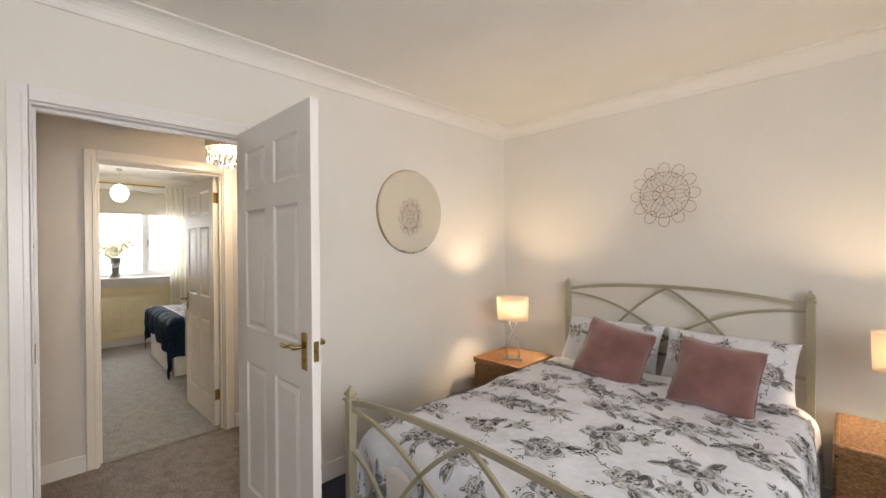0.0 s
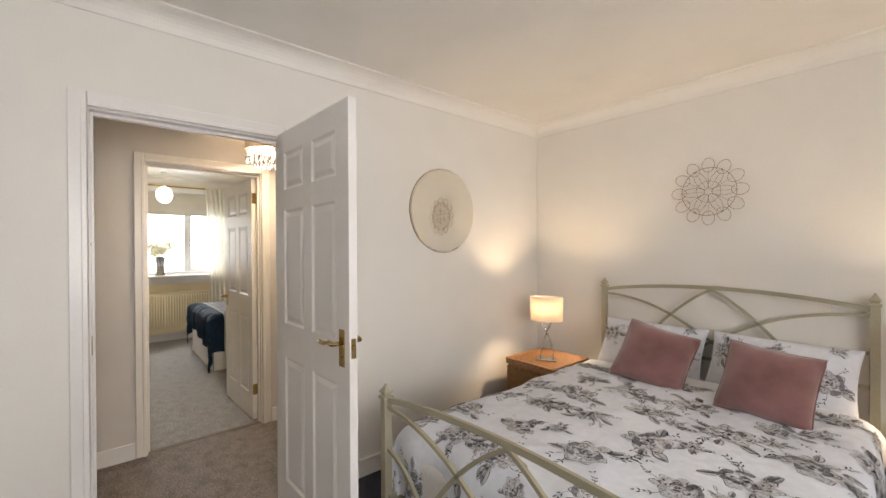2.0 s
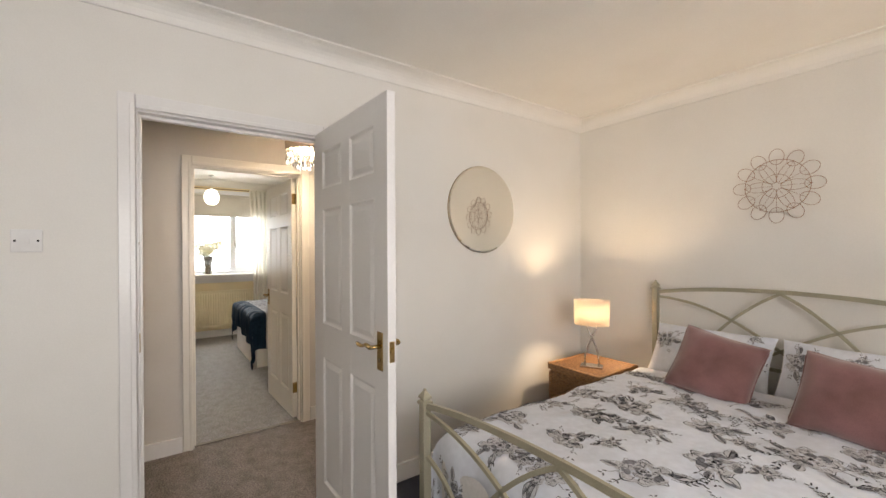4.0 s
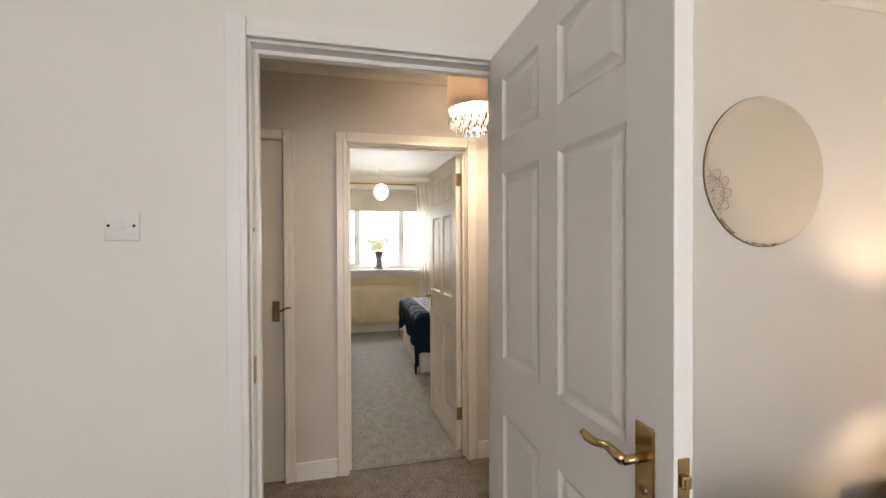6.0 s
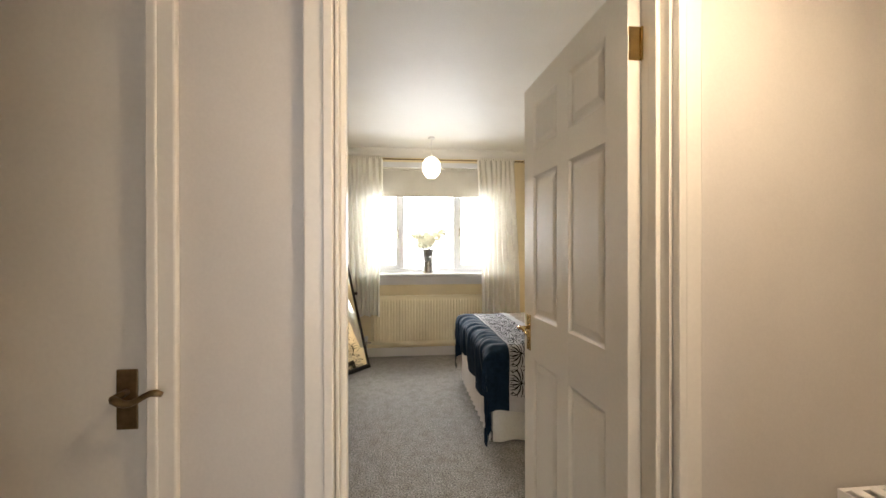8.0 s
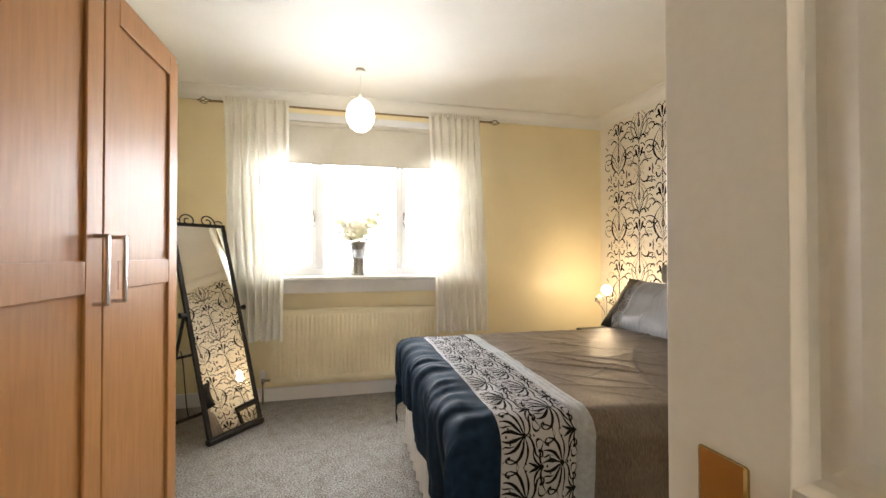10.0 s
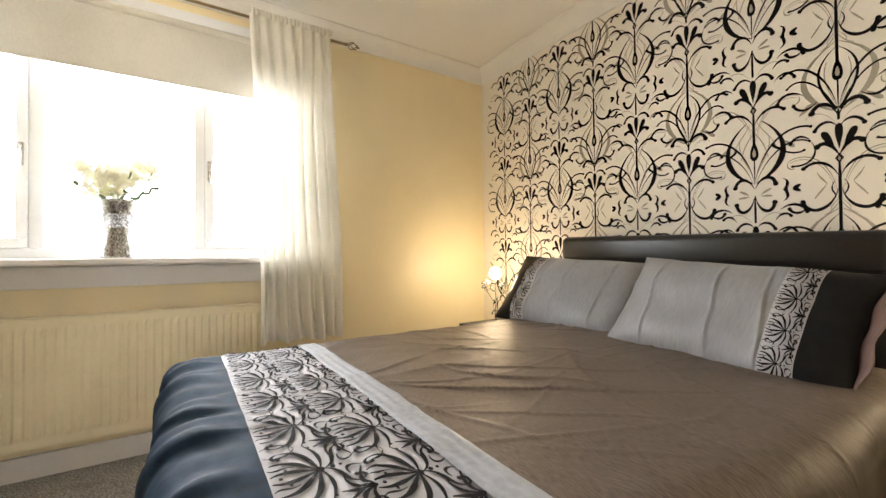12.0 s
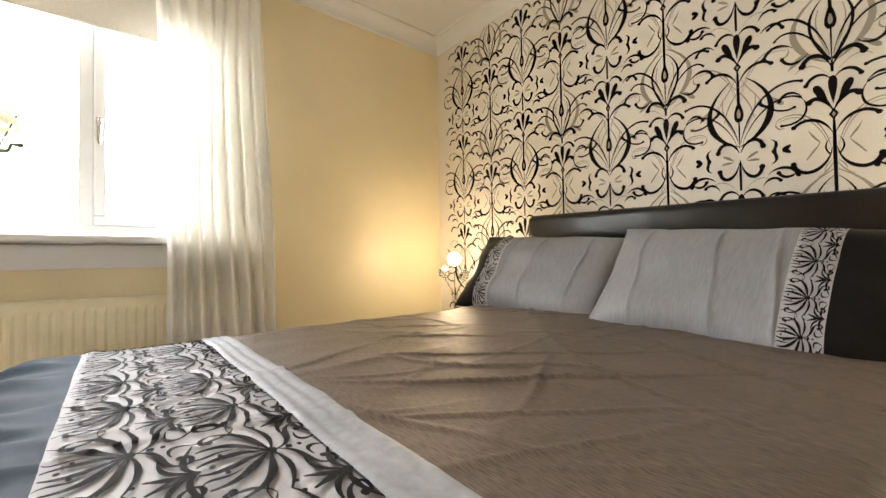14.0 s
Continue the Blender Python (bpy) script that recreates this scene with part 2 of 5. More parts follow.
def bez(p, n=10):
    """Points along a cubic curve through four control points in the plane."""
    out = []
    for i in range(n + 1):
        t = i / n
        k = ((1 - t) ** 3, 3 * t * (1 - t) ** 2, 3 * t * t * (1 - t), t ** 3)
        out.append((sum(k[j] * p[2 * j] for j in range(4)), sum(k[j] * p[2 * j + 1] for j in range(4))))
    return out


def stroke(bm, pts, width, put, taper=(0.15, 0.15)):
    """A flat brush stroke along points of the plane, laid down by put(x, y)."""
    n = len(pts) - 1
    prev = None
    for i, (x, y) in enumerate(pts):
        ax, ay = pts[max(0, i - 1)]
        bx, by = pts[min(n, i + 1)]
        dx, dy = bx - ax, by - ay
        d = math.hypot(dx, dy) or 1
        t = i / n
        w = width / 2 * (taper[0] + (1 - taper[0]) * min(1, t / 0.45)) * (taper[1] + (1 - taper[1]) * min(1, (1 - t) / 0.45))
        a, b = bm.verts.new(put(x - dy / d * w, y + dx / d * w)), bm.verts.new(put(x + dy / d * w, y - dx / d * w))
        if prev:
            bm.faces.new((prev[0], prev[1], b, a))
        prev = (a, b)


def blob(bm, x, y, rx, ry, turn, put, n=10, point=0.0):
    c, s = math.cos(turn), math.sin(turn)
    vs = []
    for k in range(n):
        a = k * math.tau / n
        px, py = rx * math.cos(a), ry * math.sin(a) * (1 - point * math.cos(a))
        vs.append(bm.verts.new(put(x + c * px - s * py, y + s * px + c * py)))
    bm.faces.new(vs)

# ---- the shell ----
WA, WAH, WH, WHR, WW = -2.251, -2.352, -3.442, -3.545, -7.467
WP, WB, LW, CEIL, COVE = 3.019, 3.009, -0.74, 2.49, 2.398
SOUTH, EAST = -1.25, 1.35
HN, HS = 2.3, -1.4
D1 = (-0.05, 0.745)
D2 = (0.223, 0.973)
D3 = (-0.666, -0.137)
HEAD = 2.005
WIN = (-0.12, 1.56, 1.0, 2.30)


def wall(name, boxes, mat, label):
    bm = bmesh.new()
    for a, b in boxes:
        box(a, b, 0, bm)
    return tagged(part(name, bm, mat), label, "wall", kind="structure")


# each partition is two skins, so that each room has its own paint
wall("wall_door_bedroom", [((WA, SOUTH, 0), (WA - 0.05, D1[0], 2.6)), ((WA, D1[1], 0), (WA - 0.05, WB + 0.1, 2.6)), ((WA, D1[0], HEAD), (WA - 0.05, D1[1], 2.6))], M_WALL1, "cream white painted bedroom wall with a doorway")
wall("wall_door_hall_side", [((WAH, HS, 0), (WA - 0.05, D1[0], 2.6)), ((WAH, D1[1], 0), (WA - 0.05, HN, 2.6)), ((WAH, D1[0], HEAD), (WA - 0.05, D1[1], 2.6))], M_WALLH, "taupe painted hall wall beside the bedroom doorway")
wall("wall_hall_far", [((WH, HS, 0), (WH - 0.05, D3[0], 2.6)), ((WH, D3[1], 0), (WH - 0.05, D2[0], 2.6)), ((WH, D2[1], 0), (WH - 0.05, HN, 2.6)), ((WH, D2[0], HEAD), (WH - 0.05, D2[1], 2.6)), ((WH, D3[0], HEAD), (WH - 0.05, D3[1], 2.6))], M_WALLH, "taupe painted hall wall with two doorways")
wall("wall_yellow_room_door", [((WHR, LW - 0.1, 0), (WH - 0.05, D2[0], 2.6)), ((WHR, D2[1], 0), (WH - 0.05, WP + 0.1, 2.6)), ((WHR, D2[0], HEAD), (WH - 0.05, D2[1], 2.6))], M_WALL2, "pale yellow painted wall with the doorway to the hall")
wall("wall_bedhead", [((WA - 0.05, WB, 0), (EAST, WB + 0.12, 2.6))], M_WALL1, "cream white painted wall behind the metal bed")
# opening added out of view for the bedroom's daylight lamp
W1 = (-0.80, 1.40, 0.9, 2.1)
wall("wall_east", [((EAST, SOUTH - 0.1, 0), (EAST + 0.2, W1[0], 2.6)), ((EAST, W1[1], 0), (EAST + 0.2, WB + 0.12, 2.6)), ((EAST, W1[0], 0), (EAST + 0.2, W1[1], W1[2])), ((EAST, W1[0], W1[3]), (EAST + 0.2, W1[1], 2.6))], M_WALL1, "cream white painted wall with an added, unseen bedroom window")
wall("wall_south", [((WA - 0.05, SOUTH - 0.1, 0), (EAST, SOUTH, 2.6))], M_WALL1, "cream white painted bedroom wall")
wall("wall_hall_north", [((WH, HN, 0), (WAH, HN + 0.1, 2.6))], M_WALLH, "taupe painted end wall of the hall")
wall("wall_hall_south", [((WH, HS - 0.1, 0), (WAH, HS, 2.6))], M_WALLH, "taupe painted end wall of the hall")
wall("wall_papered", [((WW - 0.2, WP, 0), (WHR, WP + 0.12, 2.6))], M_PAPER, "cream wallpaper with black and taupe swirling fan pattern")
wall("wall_left", [((WW - 0.2, LW - 0.1, 0), (WHR, LW, 2.6))], M_WALL2, "pale yellow painted wall behind the wardrobe")
wall("wall_window", [((WW, LW, 0), (WW - 0.25, WIN[0], 2.6)), ((WW, WIN[1], 0), (WW - 0.25, WP, 2.6)), ((WW, WIN[0], 0), (WW - 0.25, WIN[1], WIN[2])), ((WW, WIN[0], WIN[3]), (WW - 0.25, WIN[1], 2.6))], M_WALL2, "pale yellow painted wall with a wide window")
box_floor = [("floor_bedroom", (WA - 0.05, SOUTH - 0.2), (EAST + 0.1, WB + 0.12), M_CARPET1, "dark navy fitted bedroom carpet"), ("floor_hall", (WH - 0.05, HS - 0.1), (WA - 0.05, HN + 0.1), M_CARPETH, "worn brown grey fitted hall carpet"), ("floor_yellow_room", (WW - 0.25, LW - 0.1), (WH - 0.05, WP + 0.12), M_CARPET2, "mottled grey fitted carpet")]
for nm, a, b, mt, lb in box_floor:
    tagged(part(nm, box((*a, -0.08), (*b, 0.0)), mt), lb, "floor", kind="structure")
for nm, a, b in (("ceiling_bedroom", (WA, SOUTH), (EAST, WB)), ("ceiling_hall", (WH, HS), (WAH, HN)), ("ceiling_yellow_room", (WW, LW), (WHR, WP))):
    tagged(part(nm, box((*a, CEIL), (*b, CEIL + 0.1)), M_CEIL), "plain off-white painted ceiling", "ceiling", kind="structure")
tagged(part("carpet_bar", box((WH - 0.055, D2[0] + 0.002, 0.0), (WH - 0.02, D2[1] - 0.002, 0.006), 0.002), M_BAR), "thin dull metal carpet threshold bar in the doorway", "threshold", kind="structure")


def cove(name, a, b, inward, mat):
    """A concave plaster coving along the wall line a-b; inward points into the room."""
    h = CEIL - COVE
    prof = [(0.0, 0.0), (0.010, 0.0), (0.012, 0.010)] + [(0.012 + (h - 0.014) * (1 - math.cos(k * math.pi / 12)), 0.012 + (h - 0.022) * math.sin(k * math.pi / 12)) for k in range(7)] + [(h + 0.004, h - 0.008), (h + 0.004, h), (0, h)]
    bm = bmesh.new()
    ends = []
    for p in (a, b):
        ends.append([bm.verts.new((p[0] + inward[0] * d, p[1] + inward[1] * d, COVE + z)) for d, z in prof])
    n = len(prof)
    for k in range(n):
        bm.faces.new((ends[0][k], ends[0][(k + 1) % n], ends[1][(k + 1) % n], ends[1][k]))
    bm.faces.new(ends[0][::-1])
    bm.faces.new(ends[1])
    bmesh.ops.recalc_face_normals(bm, faces=list(bm.faces))
    return tagged(part(name, bm, mat), "white plaster coving between wall and ceiling", "coving", kind="structure")


for nm, a, b, i in (("trim_coving_bedroom_door", (WA, SOUTH), (WA, WB), (1, 0)), ("trim_coving_bedhead", (WA, WB), (EAST, WB), (0, -1)), ("trim_coving_east", (EAST, SOUTH), (EAST, WB), (-1, 0)), ("trim_coving_south", (WA, SOUTH), (EAST, SOUTH), (0, 1)), ("trim_coving_hall_far", (WH, HS), (WH, HN), (1, 0)), ("trim_coving_hall_near", (WAH, HS), (WAH, HN), (-1, 0)), ("trim_coving_window", (WW, LW), (WW, WP), (1, 0)), ("trim_coving_papered", (WW, WP), (WHR, WP), (0, -1)), ("trim_coving_left", (WW, LW), (WHR, LW), (0, 1)), ("trim_coving_yellow_door", (WHR, LW), (WHR, WP), (-1, 0))):
    cove(nm, a, b, i, M_CEIL)


def skirting(a, b, h=0.105, t=0.016, mat=M_GLOSS):
    """Skirting board, chamfered along its top."""
    bm = box((*a, 0.0), (*b, h))
    ob = part("baseboard", bm, mat)
    return tagged(ob, "white painted wooden skirting board", "skirting", kind="structure")


T = 0.016
for a, b in (((WA, SOUTH), (WA + T, D1[0] - 0.065)), ((WA, D1[1] + 0.065), (WA + T, WB)), ((WA + T, WB), (EAST, WB - T)), ((WH, D3[1] + 0.06), (WH + T, D2[0] - 0.066)), ((WH, D2[1] + 0.07), (WH + T, HN)), ((WH, HS), (WH + T, D3[0] - 0.06)), ((WAH, HS), (WAH - T, D1[0] - 0.065)), ((WAH, D1[1] + 0.065), (WAH - T, HN)), ((WW, LW), (WW + T, WP)), ((WW + T, LW), (WHR, LW + T)), ((WW + T, WP), (WHR, WP - T)), ((WHR, D2[1] + 0.07), (WHR - T, WP - T))):
    skirting(a, b)


def doorway(x_face, out, y0, y1, name, mat, w=0.062, t=0.018):
    """Architrave round an opening, on one face of a wall: two legs with blocks and a head."""
    e = thing(name, "white painted moulded wooden architrave round the doorway", "architrave", kind="structure")
    for ya, yb in ((y0 - w, y0 - 0.002), (y1 + 0.002, y1 + w)):
        bm = box((x_face, ya, 0.0), (x_face + out * t, yb, HEAD + w), 0.004)
        inner = yb if ya < y0 - 0.01 else ya
        s = -1 if ya < y0 - 0.01 else 1
        box((x_face + out * (t - 0.003), inner, 0.0), (x_face + out * (t + 0.005), inner + s * 0.020, HEAD + 0.02), 0.003, bm)
        part("leg", bm, mat, e)
    bm = box((x_face, y0 - 0.001, HEAD + 0.002), (x_face + out * t, y1 + 0.001, HEAD + w), 0.004)
    box((x_face + out * (t - 0.003), y0, HEAD), (x_face + out * (t + 0.005), y1, HEAD + 0.02), 0.003, bm)
    part("head", bm, mat, e)


def lining(xa, xb, y0, y1, stop_x, name, mat):
    e = thing(name, "white painted wooden door lining with a stop bead", "door lining", kind="structure")
    for ya, yb in ((y0 - 0.002, y0 + 0.006), (y1 - 0.006, y1 + 0.002)):
        part("jamb", box((xa, ya, 0), (xb, yb, HEAD)), mat, e)
    part("head", box((xa, y0 + 0.006, HEAD - 0.008), (xb, y1 - 0.006, HEAD + 0.001)), mat, e)
    for ya, yb in ((y0 + 0.006, y0 + 0.018), (y1 - 0.018, y1 - 0.006)):
        part("stop", box((stop_x, ya, 0), (stop_x + 0.03, yb, HEAD - 0.008), 0.002), mat, e)
    part("stop", box((stop_x, y0 + 0.018, HEAD - 0.022), (stop_x + 0.03, y1 - 0.018, HEAD - 0.008), 0.002), mat, e)
    return e


doorway(WA, 1, *D1, "trim_architrave_bedroom", M_GLOSS)
doorway(WAH, -1, *D1, "trim_architrave_bedroom_hall", M_GLOSS)
doorway(WH, 1, *D2, "trim_architrave_yellow_hall", M_GLOSS2)
doorway(WHR, -1, *D2, "trim_architrave_yellow_room", M_GLOSS2)
doorway(WH, 1, *D3, "trim_architrave_cupboard", M_GLOSS2, w=0.055)
ln = lining(WAH, WA, *D1, WA - 0.075, "trim_lining_bedroom", M_GLOSS)
part("strike_plate", box((WA - 0.035, D1[0] + 0.006, 0.97), (WA - 0.012, D1[0] + 0.009, 1.05), 0.001), M_BRASS, ln, "small brass strike plate")
part("bolt_hole", lathe([(0.0, 0), (0.007, 0), (0.007, 0.002), (0.0, 0.002)], 10, caps=False), M_ANTIQUE, ln, m=pose(WA - 0.02, D1[0] + 0.006, 1.437, -90, 0, 0))
lining(WHR, WH, *D2, WH - 0.06, "trim_lining_yellow_room", M_GLOSS2)


# ---- doors ----
def lever(e, x, z, out, towards, mat, y):
    """Lever handle on a long plate; out is the side it stands on."""
    h = part("door_handle", box((x - 0.022, y, z - 0.075), (x + 0.022, y + out * 0.005, z + 0.075), 0.003), mat, e, "brass lever handle on a rectangular plate")
    bm = tube([(x, y, z + 0.02), (x, y + out * 0.045, z + 0.02)], 0.008, 10)
    pts = [(x + towards * 0.11 * k / 8, y + out * (0.045 + 0.004 * math.sin(k)), z + 0.02 + 0.007 * math.sin(k * 0.8)) for k in range(9)]
    tube(pts, [0.0095, 0.009, 0.008, 0.0075, 0.007, 0.007, 0.0075, 0.0085, 0.006], 10, bm)
    part("lever", bm, mat, h, smooth=True)
    bm = lathe([(0.0, -0.001), (0.009, 0), (0.007, 0.004), (0.0, 0.005)], 12, caps=False)
    part("keyhole", bm, M_ANTIQUE, h, m=pose(x, y + out * 0.004, z - 0.035, -90 * out, 0, 0))


def panel_door(name, w, h, side, m, mat, label, hz=1.0):
    """A six-panel door, hinge at x = 0, its leaf from y = 0 to side * 0.035."""
    e = tagged(new(name), label, "door", kind="structure")
    e.matrix_world = m
    t = 0.036
    y0, y1 = sorted((0.0, side * t))
    st, mid = 0.108, 0.095
    cols = [(st, (w - mid) / 2), ((w + mid) / 2, w - st)]
    rows = [(0.205, 0.845), (1.02, 1.60), (1.705, 1.895)]
    for a, b in ((0.0, st), (w - st, w), ((w - mid) / 2, (w + mid) / 2)):
        part("stile", box((a, y0, 0.006), (b, y1, h), 0.0025 if a in (0.0,) else 0.0015), mat, e)
    zs = [0.006, *[v for r in rows for v in r], h]
    for k in range(0, 8, 2):
        for a, b in cols:
            part("rail", box((a - 0.001, y0 + 0.0004, zs[k]), (b + 0.001, y1 - 0.0004, zs[k + 1])), mat, e)
    for a, b in cols:
        for za, zb in rows:
            bm = bmesh.new()
            for yf, o in ((y0, 1), (y1, -1)):
                ring = []
                for inset, deep in ((0.0, 0.0), (0.007, 0.006), (0.012, 0.0085), (0.018, 0.0085), (0.038, 0.0022), (0.042, 0.0020)):
                    ring.append([bm.verts.new((x, yf + o * deep, z)) for x, z in ((a + inset, za + inset), (b - inset, za + inset), (b - inset, zb - inset), (a + inset, zb - inset))])
                for p, q in zip(ring, ring[1:]):
                    for k in range(4):
                        bm.faces.new((p[k], p[(k + 1) % 4], q[(k + 1) % 4], q[k]))
                bm.faces.new(ring[-1])
            bmesh.ops.recalc_face_normals(bm, faces=list(bm.faces))
            part("panel", bm, mat, e)
    for y, o in ((y0, -1), (y1, 1)):
        lever(e, w - 0.058, hz, o, -1, M_BRASS, y)
    lt = part("latch_plate", box((w, (y0 + y1) / 2 - 0.011, 0.965), (w + 0.0015, (y0 + y1) / 2 + 0.011, 1.045), 0.0005), M_BRASS, e, "brass latch plate on the door edge")
    part("latch", box((w, (y0 + y1) / 2 - 0.007, 1.0), (w + 0.01, (y0 + y1) / 2 + 0.007, 1.02), 0.002), M_BRASS, lt)
    for z in (0.25, 1.82):
        hg = part("hinge", tube([(-0.004, 0 - side * 0.004, z - 0.04), (-0.004, 0 - side * 0.004, z + 0.045)], 0.006, 10), M_BRASS, e, "brass butt hinge")
        part("hinge_leaf", box((-0.0015, side * 0.001, z - 0.04), (0.0, side * 0.034, z + 0.045)), M_BRASS, hg)
    return e


panel_door("door_1", 0.772, 2.003, -1, pose(WA + 0.004, 0.742, 0.010, 0, 0, 1.7), M_GLOSS, "white six-panel wooden door standing open into the bedroom")
panel_door("door_2", 0.762, 1.99, 1, pose(WHR - 0.004, 0.966, 0.0, 0, 0, 182.2), M_GLOSS2, "ivory six-panel wooden door standing open beside the dark bed", 0.945)
d3 = tagged(new("door_3"), "plain ivory flush cupboard door, closed", "door", kind="structure")
part("leaf", box((WH - 0.04, D3[0] + 0.004, 0.006), (WH - 0.004, D3[1] - 0.006, HEAD - 0.006), 0.002), M_GLOSS2, d3)
part("backing", box((WH - 0.102, D3[0] - 0.05, 0.0), (WH - 0.052, D3[1] + 0.05, HEAD)), M_DARK, d3)
lever_holder = part("door_handle", box((WH - 0.004, D3[1] - 0.066, 0.945), (WH, D3[1] - 0.026, 1.065), 0.002), M_ANTIQUE, d3, "antique brass lever handle on a plate")
bm = tube([(WH, D3[1] - 0.046, 1.02), (WH + 0.04, D3[1] - 0.046, 1.02)], 0.007, 10)
tube([(WH + 0.04, D3[1] - 0.046 + 0.011 * k, 1.02 - 0.01 * math.sin(k * 0.7)) for k in range(9)], [0.008, 0.008, 0.007, 0.006, 0.006, 0.006, 0.006, 0.007, 0.005], 10, bm)
part("lever", bm, M_ANTIQUE, lever_holder, smooth=True)
for z in (0.25, 1.78):
    part("hinge", tube([(WH + 0.003, D3[0] + 0.004, z - 0.04), (WH + 0.003, D3[0] + 0.004, z + 0.04)], 0.006, 8), M_GLOSS2, d3)

# ---- windows ----
win = tagged(new("window_1"), "white three-light window with opening side casements", "window", kind="structure")
XF = -7.53
y0, y1, z0, z1 = WIN
bm = bmesh.new()
for a, b in (((y0, z0), (y1, z0 + 0.055)), ((y0, z1 - 0.06), (y1, z1)), ((y0, z0 + 0.055), (y0 + 0.05, z1 - 0.06)), ((y1 - 0.05, z0 + 0.055), (y1, z1 - 0.06)), ((0.338, z0 + 0.055), (0.393, z1 - 0.06)), ((1.008, z0 + 0.055), (1.06, z1 - 0.06))):
    box((XF - 0.07, *a), (XF, *b), 0.004, bm)
part("window_frame", bm, M_UPVC, win)
for ya, yb in ((y0 + 0.05, 0.338), (1.06, y1 - 0.05)):
    bm = bmesh.new()
    for a, b in (((ya, z0 + 0.055), (yb, z0 + 0.10)), ((ya, z1 - 0.105), (yb, z1 - 0.06)), ((ya, z0 + 0.10), (ya + 0.042, z1 - 0.105)), ((yb - 0.042, z0 + 0.10), (yb, z1 - 0.105))):
        box((XF - 0.05, *a), (XF + 0.012, *b), 0.005, bm)
    cs = part("casement", bm, M_UPVC, win)
    pn = part("pane", box((XF - 0.03, ya + 0.04, z0 + 0.098), (XF - 0.024, yb - 0.04, z1 - 0.10)), M_GLASS, cs)
    pn.visible_shadow = False
    yh = yb - 0.021 if ya < 0.5 else ya + 0.021
    bm = box((XF + 0.012, yh - 0.011, 1.44), (XF + 0.02, yh + 0.011, 1.55), 0.003)
    tube([(XF + 0.02, yh, 1.53), (XF + 0.045, yh, 1.53), (XF + 0.05, yh, 1.50), (XF + 0.045, yh, 1.42)], 0.007, 8, bm)
    part("window_handle", bm, M_CHROME, cs, "steel casement handle")
pn = part("pane", box((XF - 0.03, 0.39, z0 + 0.053), (XF - 0.024, 1.01, z1 - 0.058)), M_GLASS, win)
pn.visible_shadow = False
bm = box((XF, -0.17, 0.968), (-7.335, 1.61, 1.004), 0.012, seg=3)
part("window_sill", bm, M_GLOSS, win, "white painted rounded window board")
part("apron", box((WW, -0.13, 0.862), (WW + 0.02, 1.57, 0.966), 0.003), M_GLOSS, win)
for a, b in (((WW + 0.001, y0 - 0.001, 1.004), (XF, y0 + 0.012, z1)), ((WW + 0.001, y1 - 0.012, 1.004), (XF, y1 + 0.001, z1)), ((WW + 0.001, y0 + 0.012, z1 - 0.012), (XF, y1 - 0.012, z1 + 0.001))):
    part("reveal", box(a, b), M_GLOSS, win)
part("head_rail", box((WW, y0 - 0.02, z1 - 0.015), (WW + 0.015, y1 + 0.02, z1 + 0.045), 0.004), M_UPVC, win)

# unseen window, added round the bedroom's daylight; its place is assumed
win2 = tagged(new("window_2"), "white bedroom window, unseen, added to let in daylight", "window", kind="structure")
bm = bmesh.new()
for a, b in (((W1[0], W1[2]), (W1[1], W1[2] + 0.06)), ((W1[0], W1[3] - 0.06), (W1[1], W1[3])), ((W1[0], W1[2] + 0.06), (W1[0] + 0.06, W1[3] - 0.06)), ((W1[1] - 0.06, W1[2] + 0.06), (W1[1], W1[3] - 0.06)), ((0.27, W1[2] + 0.06), (0.33, W1[3] - 0.06))):
    box((EAST + 0.08, *a), (EAST + 0.14, *b), 0.004, bm)
part("window_frame", bm, M_UPVC, win2)
pn = part("pane", box((EAST + 0.105, W1[0] + 0.05, W1[2] + 0.05), (EAST + 0.11, W1[1] - 0.05, W1[3] - 0.05)), M_GLASS, win2)
pn.visible_shadow = False
part("window_sill", box((EAST - 0.05, W1[0] - 0.04, W1[2] - 0.03), (EAST + 0.08, W1[1] + 0.04, W1[2]), 0.008), M_GLOSS, win2)

# outside
tagged(part("backdrop", box((-60.2, -70, -30), (-60, 70, 60)), M_SKYGLOW), "bright white overcast sky outside the window", "sky", kind="structure")
tagged(part("ground", box((-300, -300, -3.2), (300, 300, -3.0)), material("wet_tarmac", (0.16, 0.16, 0.15), 0.8, scale=5, vary=0.2)), "pale grey street outside", "ground", kind="structure")

# ---- the bedroom with the metal bed ----


def drop(s, edge, r):
    """How far cloth that runs s past the middle goes outwards and down, over a rounded edge."""
    a = abs(s)
    sign = 1 if s >= 0 else -1
    if a <= edge - r:
        return s, 0.0
    k = (a - (edge - r)) / r
    if k < math.pi / 2:
        return sign * (edge - r + r * math.sin(k)), r * (1 - math.cos(k))
    return sign * edge, r + (a - (edge - r) - r * math.pi / 2)


